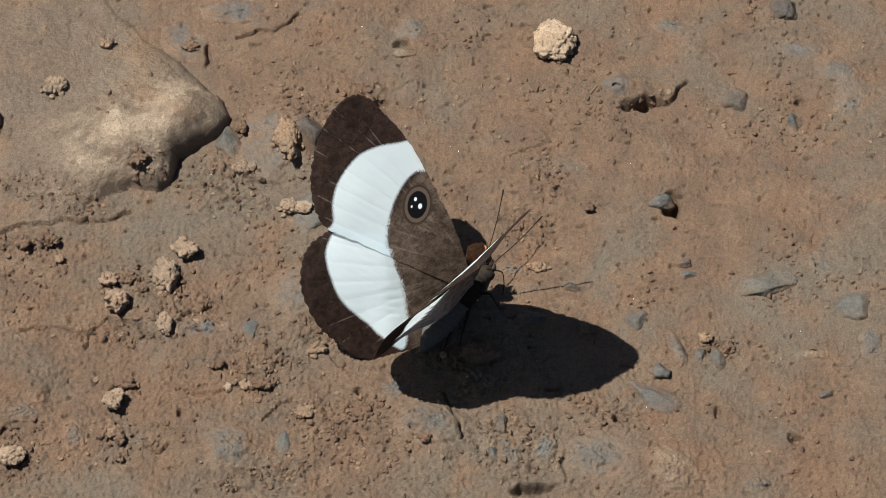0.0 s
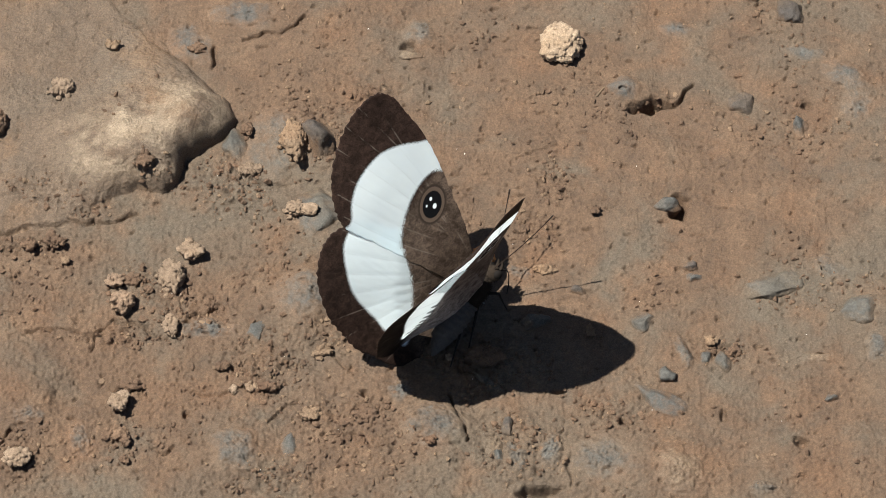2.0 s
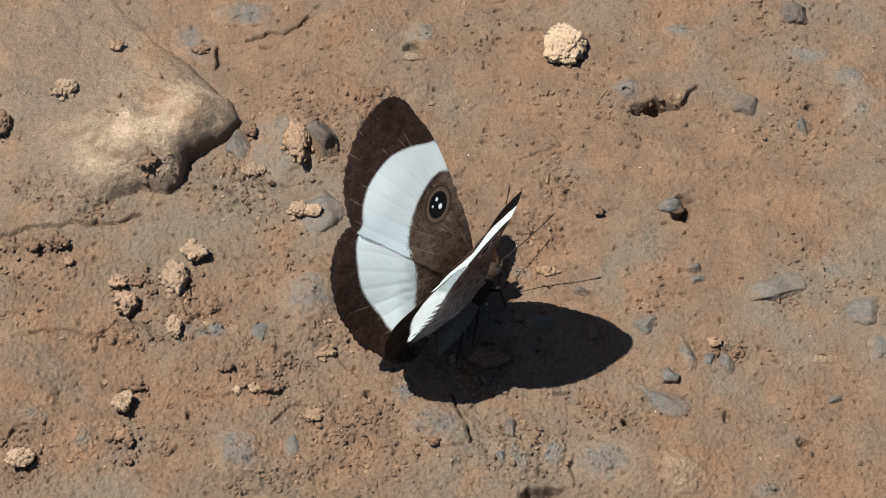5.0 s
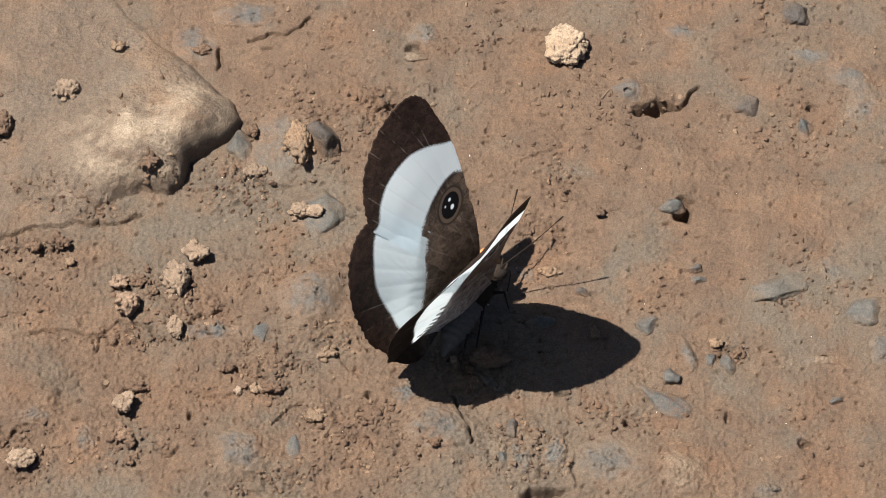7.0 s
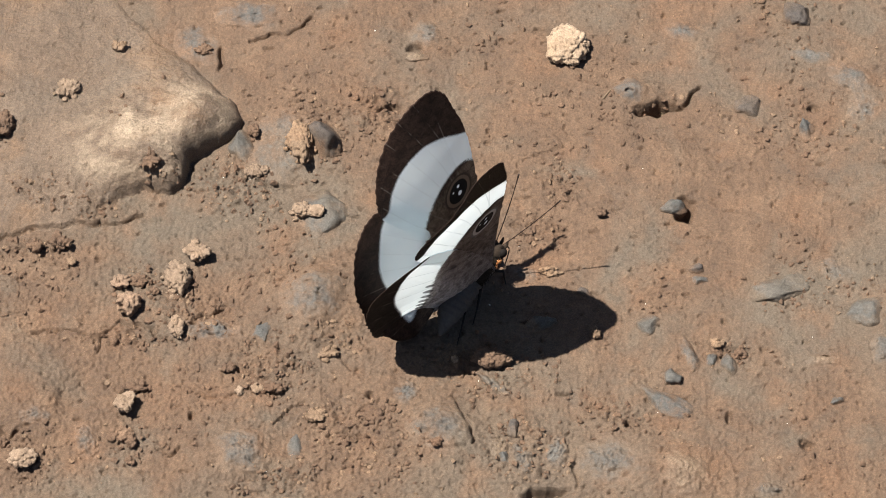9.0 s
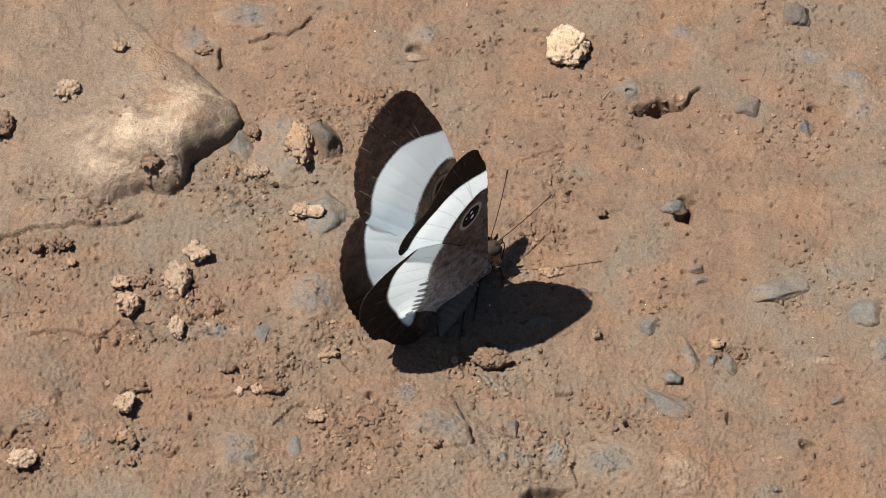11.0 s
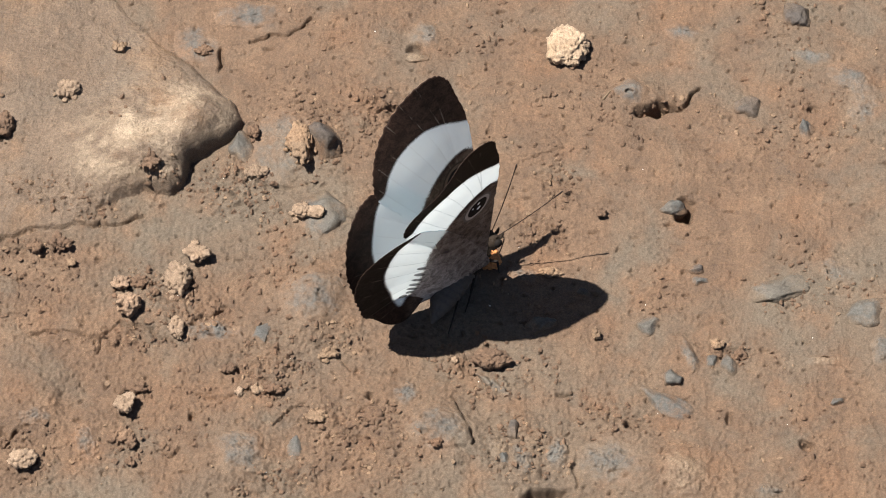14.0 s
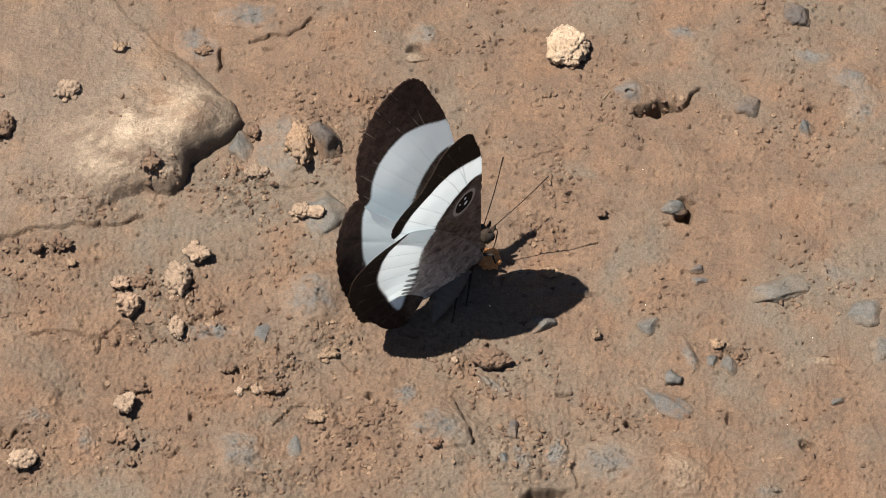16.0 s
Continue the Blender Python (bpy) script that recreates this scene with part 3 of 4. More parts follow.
clod(-12.0, 3.5, 2.80, 1.50, 1.4, 6, clod_soil, "pale crumbly clod lying on a grey pebble")
clod(4.35, -11.32, 3.80, 1.80, 1.5, 2, damp_soil, "brown wedge-shaped clod near the butterfly")
clod(13.43, -8.61, 0.90, 1.20, 0.9, 3, tan_soil, "tiny tan clod on the mud")
clod(4.1, -1.3, 2.3, 2.1, 0.9, 2, ochre_soil, "bright orange-ochre lump of earth beside the legs")
clod(9.53, -2.29, 2.10, 0.80, 0.4, 2, tan_soil, "flat ochre flake pressed into the mud")
clod(-26.8, -13.96, 2.30, 0.90, 0.8, 8, damp_soil, "loose heap of dark brown crumbs")
clod(-28.04, -18.74, 1.80, 1.30, 0.6, 6, damp_soil, "flattened heap of brown crumbs")
clod(-27.04, -19.27, 1.20, 1.00, 1.0, 2, damp_soil, "small dark brown clod on mud")
clod(-26.98, -21.07, 1.00, 0.70, 0.7, 3, damp_soil, "tiny dark brown clod on mud")
clod(-18.71, -12.12, 1.30, 0.90, 0.9, 3, damp_soil, "tiny brown clod in the mud")
clod(-17.73, -14.32, 0.80, 0.80, 0.7, 2, clod_soil, "tiny pale clod on the mud")
clod(-14.78, -14.1, 2.00, 0.80, 0.7, 7, damp_soil, "row of dark brown crumbs")
clod(-25.29, -4.52, 0.80, 0.60, 0.6, 2, damp_soil, "tiny brown clod on the mud")
clod(25.92, -10.49, 1.50, 1.10, 1.0, 4, damp_soil, "small brown clod in a shallow hollow")
clod(24.06, -9.62, 1.30, 0.70, 0.6, 4, tan_soil, "small tan crumbs in a hollow")
clod(-0.54, -19.83, 1.10, 0.80, 0.8, 3, damp_soil, "tiny brown clod on the mud")
clod(-38.01, -19.35, 1.10, 1.10, 1.0, 3, damp_soil, "dark brown clod on the mud")
clod(-25.92, 7.37, 1.80, 1.30, 1.0, 6, damp_soil, "brown clod stuck to the side of the rock")
clod(-29.35, 20.44, 1.30, 0.90, 0.8, 3, tan_soil, "small tan clod on the buried rock")
clod(-17.03, 12.0, 1.10, 1.50, 1.0, 5, damp_soil, "brown crumbs at the tip of the rock")
clod(-20.31, -6.99, 1.70, 1.00, 0.7, 6, damp_soil, "brown crumbs along a crack")
clod(14.11, 3.43, 1.00, 0.80, 0.7, 3, damp_soil, "tiny brown clod on the mud")
clod(-21.68, 20.41, 1.50, 1.00, 0.8, 5, damp_soil, "brown crumbs against a grey stone")
clod(-10.09, -10.66, 1.70, 1.10, 0.7, 5, tan_soil, "small tan crumbs on the mud")
clod(-11.0, -16.79, 2.00, 1.20, 0.5, 8, tan_soil, "flattened tan crumbs on the mud")
clod(-6.09, -16.74, 2.20, 1.00, 0.5, 8, damp_soil, "flattened brown crumbs on the mud")
clod(-16.21, -14.1, 1.30, 0.80, 0.6, 4, clod_soil, "pale crumbs on the mud")
clod(-32.76, -1.61, 0.80, 0.80, 0.7, 2, tan_soil, "tiny tan clod on the mud")
clod(1.04, -11.1, 0.60, 0.60, 0.5, 1, clod_soil, "tiny pale clod on the mud")

pebble(21.83, 22.45, 3.20, 1.73, 0.55, -15, grey_stone, "smooth grey pebble sunk in the mud")
pebble(32.14, 24.26, 2.30, 2.53, 0.9, 0, dark_stone, "round dark grey pebble in the mud")
pebble(27.49, 14.59, 2.20, 2.07, 0.8, 0, dark_stone, "round dark grey pebble in the mud")
pebble(32.6, 12.47, 1.20, 2.07, 0.9, 10, grey_stone, "smooth grey pebble sunk in the mud")
pebble(33.52, 19.82, 4.50, 1.50, 0.35, -10, grey_stone, "mud-smeared blue-grey pebble sunk in the mud")
pebble(37.01, 17.55, 4.50, 2.53, 0.4, -30, grey_stone, "mud-smeared blue-grey pebble sunk in the mud")
pebble(37.91, 14.59, 2.50, 3.45, 0.3, -40, grey_stone, "mud-smeared blue-grey pebble sunk in the mud")
pebble(29.58, -4.27, 4.30, 2.65, 0.8, 12, grey_stone, "pointed blue-grey stone chip in the mud")
pebble(37.21, -6.53, 4.20, 2.30, 1.1, 18, grey_stone, "pointed blue-grey stone chip in the mud")
pebble(38.49, -10.13, 2.00, 2.88, 0.6, 0, grey_stone, "mud-smeared blue-grey pebble sunk in the mud")
pebble(21.61, -10.8, 1.20, 3.34, 0.7, 20, grey_stone, "mud-smeared blue-grey pebble sunk in the mud")
pebble(20.03, -12.92, 2.00, 1.38, 0.7, -15, grey_stone, "mud-smeared blue-grey pebble sunk in the mud")
pebble(19.39, -15.25, 4.20, 1.96, 0.75, -28, grey_stone, "long blue-grey pebble sunk in the mud")
pebble(17.96, -7.61, 2.30, 1.73, 0.6, -20, grey_stone, "smooth grey pebble sunk in the mud")
pebble(22.51, -2.11, 1.30, 1.15, 0.5, 0, dark_stone, "smooth grey pebble sunk in the mud")
pebble(22.63, -3.25, 1.30, 0.81, 0.4, 0, grey_stone, "smooth grey pebble sunk in the mud")
pebble(5.98, -18.18, 1.20, 1.38, 0.8, 0, dark_stone, "small round purple-grey pebble in mud")
pebble(6.89, -20.92, 1.70, 2.99, 0.5, 25, grey_stone, "smooth grey pebble sunk in the mud")
pebble(9.83, -20.53, 2.00, 3.45, 0.6, -10, grey_stone, "smooth grey pebble sunk in the mud")
pebble(4.8, -19.66, 1.50, 2.53, 0.6, 20, pale_stone, "pale buff pebble sunk in the mud")
pebble(5.33, -20.92, 0.90, 1.38, 0.7, 20, grey_stone, "smooth grey pebble sunk in the mud")
pebble(21.04, -22.55, 4.20, 4.03, 0.5, -20, pale_stone, "broad pale flat pebble sunk in the mud")
pebble(14.22, -21.19, 5.50, 4.60, 0.3, -30, grey_stone, "broad grey stone just under the mud")
pebble(0.05, -18.18, 6.00, 4.03, 0.55, -25, grey_stone, "broad mud-coated pale stone")
pebble(-3.15, -14.31, 2.50, 2.30, 0.3, 0, grey_stone, "smooth grey pebble sunk in the mud")
pebble(-11.39, -4.95, 5.20, 5.75, 0.7, -20, grey_stone, "broad dome of a buried grey stone")
pebble(-17.32, -20.21, 4.50, 4.26, 0.6, -15, grey_stone, "broad dome of a buried grey stone")
pebble(-20.03, -8.34, 5.50, 2.07, 0.35, -8, grey_stone, "mud-smeared blue-grey pebble sunk in the mud")
pebble(-14.2, 10.7, 6.2, 7.0, 0.7, 10, grey_stone, "low grey stone dome under a clod")
pebble(-10.99, 3.22, 4.20, 3.80, 0.9, -20, grey_stone, "grey pebble with soil on top")
pebble(-1.59, 22.33, 2.80, 2.88, 0.6, 20, grey_stone, "grey stone with a dark hollow beside it")
pebble(-2.5, 19.82, 2.20, 0.81, 0.5, 0, pale_stone, "smooth grey pebble sunk in the mud")
pebble(-22.21, 21.13, 4.50, 3.68, 0.6, -35, grey_stone, "grey stone half under the mud by the rock")
pebble(-17.66, 24.26, 6.50, 3.11, 0.6, -8, grey_stone, "flat grey stone under the mud")
pebble(-18.12, 10.77, 2.00, 3.68, 0.9, 15, grey_stone, "upright grey stone against the rock")
clod(-16.6, 7.85, 2.5, 0.95, 0.7, 1, clod_soil, "flat pale tan chip of dried mud")
pebble(-30.96, -19.27, 2.00, 3.45, 0.4, 20, grey_stone, "mud-smeared blue-grey pebble sunk in the mud")
pebble(-10.75, 10.9, 2.40, 4.20, 2.1, 12, dark_stone, "dark angular stone beside a clod")
pebble(8.48, -7.61, 2.50, 1.61, 1.1, 5, grey_stone, "grey stone lying beside the butterfly")
pebble(16.85, 16.07, 3.20, 2.53, 0.7, -25, grey_stone, "grey stone jutting over a hollow")
pebble(20.4, 3.97, 2.00, 1.27, 0.8, 10, grey_stone, "grey stone at the lip of a hole")
pebble(24.99, -11.7, 1.10, 1.73, 0.4, 0, grey_stone, "smooth grey pebble sunk in the mud")
pebble(23.53, -11.03, 1.20, 1.27, 0.4, 0, grey_stone, "smooth grey pebble sunk in the mud")
pebble(7.28, -2.51, 3.00, 1.50, 0.5, -8, grey_stone, "blue-grey pebble beside the butterfly")
pebble(12.25, -4.39, 1.50, 0.81, 0.5, -30, dark_stone, "smooth grey pebble sunk in the mud")
pebble(4.24, -13.48, 4.50, 0.81, 0.35, -35, grey_stone, "thin pale stone ridge in the mud")
pebble(-16.06, -8.45, 1.70, 1.96, 0.4, 0, grey_stone, "mud-smeared blue-grey pebble sunk in the mud")
pebble(34.74, -2.23, 3.50, 2.30, 0.25, -40, grey_stone, "mud-smeared blue-grey pebble sunk in the mud")
pebble(33.41, -11.25, 3.50, 1.15, 0.3, 0, pale_stone, "smooth grey pebble sunk in the mud")
pebble(28.07, -23.91, 2.50, 1.38, 0.4, 0, grey_stone, "mud-smeared blue-grey pebble sunk in the mud")
pebble(34.25, -15.14, 1.00, 0.81, 0.4, 0, grey_stone, "smooth grey pebble sunk in the mud")
pebble(-35.56, -16.8, 3.00, 1.73, 0.25, 0, grey_stone, "mud-smeared blue-grey pebble sunk in the mud")
pebble(-12.93, -19.55, 1.70, 2.30, 0.4, 0, grey_stone, "mud-smeared blue-grey pebble sunk in the mud")



def grains(name, count, mat, seed, sizes, thin, flat=0.7, bound=(-42, 41, -26, 29)):
    """Loose grains strewn over the mud in one mesh."""
    r = np.random.RandomState(seed)
    bm = bmesh.new()
    bmesh.ops.create_icosphere(bm, subdivisions=1, radius=1.0)
    base = np.array([v.co[:] for v in bm.verts])
    tris = np.array([[v.index for v in f.verts] for f in bm.faces])
    bm.free()
    x, y = r.uniform(bound[0], bound[1], count * 12), r.uniform(bound[2], bound[3], count * 12)
    keep = np.flatnonzero(layers(x, y, 9.0, 2, seed) * 0.6 + 1.3 * crumbly(x, y) + r.uniform(-thin, thin, len(x)) > 0.28)[:count]
    x, y = x[keep], y[keep]
    h, d = rock_height(x, y)
    off = (d < -0.3) | (r.rand(len(x)) < 0.12 + 0.6 * crumbly(x, y))
    x, y, h, d = x[off], y[off], h[off], d[off]
    g = ground_height(x, y)
    z = np.where(d > 0, np.maximum(g, h + 0.5 * g - 0.05), g)
    size = sizes[0] + (sizes[1] - sizes[0]) * r.rand(len(x)) ** 4
    n = len(x)
    wob = 1 + 0.30 * r.randn(n, len(base), 1)
    stretch = np.stack([r.uniform(0.7, 1.4, n), r.uniform(0.7, 1.4, n), np.full(n, flat)], -1)
    co = base[None] * wob * stretch[:, None] * size[:, None, None]
    co += np.stack([x, y, z + size * 0.25], -1)[:, None]
    faces = (tris[None] + (np.arange(n) * len(base))[:, None, None]).reshape(-1, 3)
    data = bpy.data.meshes.new(name)
    data.from_pydata((co.reshape(-1, 3) * MM).tolist(), [], faces.tolist())
    data.materials.append(mat)
    return new(name, data)


tagged(grains("soil_crumbs", 8500, damp_soil, 5, (0.03, 0.25), 0.24, 0.9), "fine brown soil crumbs strewn on the mud", "crumbs", kind="stuff")
tagged(grains("tan_crumbs", 2200, tan_soil, 6, (0.03, 0.22), 0.22, 0.9), "fine tan soil crumbs strewn on the mud", "crumbs", kind="stuff")
tagged(grains("quartz_grains", 34, quartz, 8, (0.03, 0.10), 0.6), "glinting pale quartz grains in the mud", "grains", kind="stuff")


def tube(bm, points, radii, sides=8):
    """A round bar through points, with its own radius at each."""
    rings = []
    pts = [Vector(p) for p in points]
    for i, p in enumerate(pts):
        ahead = (pts[min(i + 1, len(pts) - 1)] - pts[max(i - 1, 0)]).normalized()
        side = ahead.cross(Vector((0, 0, 1)) if abs(ahead.z) < 0.9 else Vector((1, 0, 0))).normalized()
        up = side.cross(ahead)
        rings.append([bm.verts.new((p + (side * math.cos(a) + up * math.sin(a)) * radii[i]) * MM) for a in (2 * math.pi * k / sides for k in range(sides))])
    for a, b in zip(rings, rings[1:]):
        for k in range(sides):
            bm.faces.new((a[k], a[(k + 1) % sides], b[(k + 1) % sides], b[k]))
    bm.faces.new(rings[0][::-1])
    bm.faces.new(rings[-1])


def curve_points(points, n):
    """Catmull-Rom through points, open."""
    p = [Vector(points[0])] + [Vector(q) for q in points] + [Vector(points[-1])]
    out = []
    for i in range(1, len(p) - 2):
        for k in range(n):
            t = k / n
            out.append(0.5 * ((2 * p[i]) + (p[i + 1] - p[i - 1]) * t + (2 * p[i - 1] - 5 * p[i] + 4 * p[i + 1] - p[i + 2]) * t * t + (3 * p[i] - p[i - 1] - 3 * p[i + 1] + p[i + 2]) * t ** 3))
    return out + [p[-1]]


def twig(points, radius, label):
    bm = bmesh.new()
    pts = [(x, y, surface_at(x, y) + radius * 0.6) for x, y in points]
    line = curve_points(pts, 4)
    tube(bm, line, [radius * (1 - 0.4 * k / len(line)) for k in range(len(line))], 6)
    return tagged(mesh_object("straw", bm, straw), label, "straw")


twig([(14.4, 15.3), (14.9, 16.0), (15.2, 16.3)], 0.10, "tiny dark straw standing on the mud")

# ---- the butterfly ----
# wing outlines in millimetres: along the body towards the head, outwards from the body
FORE_OUTLINE = [(-2.2, -1.4), (-1.31, -0.42), (1.09, 3.12), (2.96, 6.68), (4.63, 10.15), (5.86, 13.32), (6.38, 15.85), (6.72, 17.45), (6.4, 18.72), (5.3, 19.45),
                (3.4, 19.52), (1.07, 18.77), (-1.34, 17.66), (-3.09, 16.29), (-4.41, 14.43), (-4.72, 12.83), (-4.34, 10.1), (-3.85, 6.06), (-3.32, 1.54), (-3.1, -1.2)]
HIND_OUTLINE = [(-1.9, -1.4), (-1.31, 2.99), (-1.49, 8.09), (-2.59, 12.63), (-3.62, 13.54), (-5, 14.19), (-6.42, 14.16), (-8.24, 13.39), (-9.77, 11.88), (-11.27, 9.48),
                (-11.84, 7.54), (-12.43, 5.42), (-12.21, 3.51), (-12.14, 1.67), (-11.59, 0.25), (-10.66, -0.54), (-9.1, -0.6), (-7.5, -0.7), (-5.6, -0.8), (-3.55, -1)]
FORE_BAND = [(5.86, 11.66), (4.99, 9.28), (4.4, 9.11), (3.57, 9.95), (2.11, 10.12), (0.33, 9.75), (-1.47, 8.92), (-3.03, 7.78), (-3.73, 6.78), (-6.03, 6.26),
                (-6.05, 12.89), (-4.08, 13.16), (-2.82, 14.17), (-1.39, 14.91), (0.27, 15.2), (2.21, 15.06), (3.68, 14.2), (4.89, 12.95)]
HIND_BAND = [(0.85, 8.04), (-1.4, 7.79), (-3.31, 6.6), (-4.42, 5.26), (-5.56, 4.03), (-6.86, 3.03), (-7.95, 2.25), (-10.0, 1.5), (-9.75, 4), (-9.29, 5.6),
                (-8.77, 7.81), (-8.04, 9.52), (-6.98, 10.88), (-5.93, 12), (-4.84, 12.74), (-2.87, 13.01), (0.82, 13.09)]
# on the under side the hind wing's pale band begins farther out
HIND_BAND_UNDER = [(0.83, 9.0), (-1.46, 8.5), (-3.3, 7.7), (-4.9, 6.2), (-6.1, 4.85), (-7.05, 3.85), (-7.95, 2.95), (-9.2, 1.9), (-9.85, 1.9), (-9.7, 4.0),
                   *HIND_BAND[9:]]
FORE_VEINS = [((-1.2, -1.0), (1.85, 7.6), (5.25, 18.0)), ((0.6, 5.0), (3.05, 11.5), (4.25, 19.5)), ((0.6, 5.0), (2.05, 12.0), (2.25, 19.4)), ((0.1, 5.0), (0.55, 11.6), (0.25, 18.6)),
              ((-0.1, 5.0), (-0.75, 11.0), (-1.35, 17.4)), ((-0.7, 4.0), (-2.05, 9.8), (-2.8, 15.9)), ((-1.5, 2.0), (-3.15, 8.0), (-4.0, 14.1))]
HIND_VEINS = [((-2.2, 1.0), (-2.8, 7.0), (-4.1, 13.5)), ((-2.4, 2.0), (-4.1, 7.4), (-6.1, 13.4)), ((-2.8, 2.2), (-5.4, 7.0), (-8.0, 12.8)), ((-3.2, 2.0), (-6.4, 6.2), (-9.8, 11.5)),
              ((-3.2, 1.6), (-7.0, 5.2), (-11.4, 9.4)), ((-3.2, 1.0), (-7.5, 4.2), (-12.3, 7.2)), ((-3.2, 0.5), (-7.7, 2.8), (-12.7, 5.0)), ((-3.2, 0.0), (-7.7, 1.4), (-12.3, 2.2))]

# how the membranes bow: outwards, twisting, along the body, and more towards the tips
FORE_ARCH, HIND_ARCH = (1.189, -0.608, 0.338, -0.357), (1.603, -1.383, 0.151, -0.837)


def closed_curve(points, n):
    p = np.array(points)
    out = []
    for i in range(len(p)):
        a, b, c, d = p[i - 1], p[i], p[(i + 1) % len(p)], p[(i + 2) % len(p)]
        for k in range(n):
            t = k / n
            out.append(0.5 * (2 * b + (c - a) * t + (2 * a - 5 * b + 4 * c - d) * t * t + (3 * b - a - 3 * c + d) * t ** 3))
    return np.array(out)


def polygon_distance(x, y, poly):
    """Distance to a closed outline, positive inside."""
    inside, least = np.zeros(x.shape, bool), np.full(x.shape, 1e9)
    for i in range(len(poly)):
        a, b = poly[i], poly[(i + 1) % len(poly)]
        least = np.minimum(least, segment_distance(x, y, a, b))
        if a[1] != b[1]:
            inside ^= ((a[1] > y) != (b[1] > y)) & (x < (b[0] - a[0]) * (y - a[1]) / (b[1] - a[1]) + a[0])
    return np.where(inside, least, -least)


def build_wing(name, outline, hub, band, veins, hind, side, upper, under, parent, label):
    rim = closed_curve(outline, 12)
    r = np.random.RandomState(4 if hind else 3)
    # scalloped, slightly ragged margin
    out = rim - np.array(hub)
    far = np.linalg.norm(out, axis=1, keepdims=True)
    s = np.linspace(0, 2 * np.pi, len(rim), endpoint=False)
    wave = 0.05 * np.sin(s * 46) + 0.03 * r.randn(len(rim))
    rim = rim + out / far * (wave * smooth_step((rim[:, 1] - 1.0) / 4.0))[:, None]
    rings = 58
    f = np.linspace(0, 1, rings + 1)[1:] ** 0.85
    uv = np.concatenate([[hub], (np.array(hub) + f[:, None, None] * (rim - np.array(hub))[None]).reshape(-1, 2)])
    u, v = uv[:, 0], uv[:, 1]
    band_d = polygon_distance(u, v, closed_curve(band, 6))
    band_below = polygon_distance(u, v, closed_curve(HIND_BAND_UNDER, 6)) if hind else band_d
    vein_d = np.full(u.shape, 1e9)
    for course in veins:
        pts = [(p.x, p.y) for p in curve_points([(*q, 0) for q in course], 5)]
        for a, b in zip(pts, pts[1:]):
            vein_d = np.minimum(vein_d, segment_distance(u, v, a, b))
    # cupped membrane with pleats between the veins; the base spreads to clear the body
    w = -1.6 * np.clip((6.0 - v) / 8.0, 0, 1.25) ** 2
    if hind:
        w *= 1 - 0.7 * smooth_step((-4.5 - u) / 5.0)
        w += 0.95 * smooth_step((-5.0 - u) / 6.0) * smooth_step((7.5 - v) / 7.0)
    w -= 0.018 * np.clip(v - 11.5, 0, None) ** 2 * smooth_step((5.0 - u) / 6.0)
    arch = HIND_ARCH if hind else FORE_ARCH
    w += arch[0] * (v / 10) ** 2 + arch[1] * (u / 10) * (v / 10) + arch[2] * (u / 10) ** 2 + arch[3] * np.clip(v / 10, 0, None) ** 3
    w += -0.018 * np.exp(-(vein_d / 0.24) ** 2) + 0.02 * layers(u, v, 3.0, 2, 9) + 0.010 * layers(u * 2.2, v * 0.5, 0.9, 2, 19)
    if hind:
        w -= 0.09
    # the field nearer the body than the band
    if hind:
        inner = smooth_step((0.9 * (u + 10.2) + 0.2 - 0.55 * (v - 0.6)) / 1.6)
        inner = np.where(u < -10.3, 0, inner)
    else:
        inner = smooth_step((9.9 + 0.10 * u - v) / 1.2)
    dash = np.full(u.shape, -1.0)
    if hind:
        for (du, dv, lu, lv) in ((-9.0, 3.0, 0.62, 0.34), (-8.3, 3.0, 0.62, 0.24), (-7.9, 3.45, 0.85, 0.21), (-7.4, 3.95, 0.9, 0.23), (-6.9, 4.5, 0.9, 0.21), (-6.35, 5.05, 0.85, 0.23), (-5.75, 5.75, 0.75, 0.2), (-3.3, 4.9, 0.4, 0.2)):
            a = 0.35
            pu, pv = (u - du) * math.cos(a) + (v - dv) * math.sin(a), -(u - du) * math.sin(a) + (v - dv) * math.cos(a)
            dash = np.maximum(dash, 1 - np.hypot(pu / lv, pv / lu))
    n, m = len(u), len(rim)
    half = 0.03
    co = np.concatenate([np.stack([u, side * v, w + half], -1), np.stack([u, side * v, w - half], -1)]) * MM
    faces, slots = [], []
    for layer in (0, 1):
        o = layer * n
        for k in range(m):
            k2 = (k + 1) % m
            tri = (o, o + 1 + k, o + 1 + k2)
            faces.append(tri if (layer == 0) == (side < 0) else tri[::-1])
            slots.append(layer)
        for j in range(rings - 1):
            a0, b0 = o + 1 + j * m, o + 1 + (j + 1) * m
            for k in range(m):
                k2 = (k + 1) % m
                q = (a0 + k, b0 + k, b0 + k2, a0 + k2)
                faces.append(q if (layer == 0) == (side < 0) else q[::-1])
                slots.append(layer)
    last = 1 + (rings - 1) * m
    for k in range(m):
        k2 = (k + 1) % m
        q = (last + k, last + k2, n + last + k2, n + last + k)
        faces.append(q if side > 0 else q[::-1])
        slots.append(0)
    data = bpy.data.meshes.new(name)
    data.from_pydata(co.tolist(), [], faces)
    data.materials.append(upper)
    data.materials.append(under)
    data.polygons.foreach_set("material_index", np.array(slots, dtype=np.int32))
    data.polygons.foreach_set("use_smooth", np.ones(len(faces), bool))
    for key, above, below in (("band", band_d, band_below), ("vein", vein_d, vein_d), ("inner", inner, inner)):
        data.attributes.new(key, "FLOAT", "POINT").data.foreach_set("value", np.concatenate([above, below]))
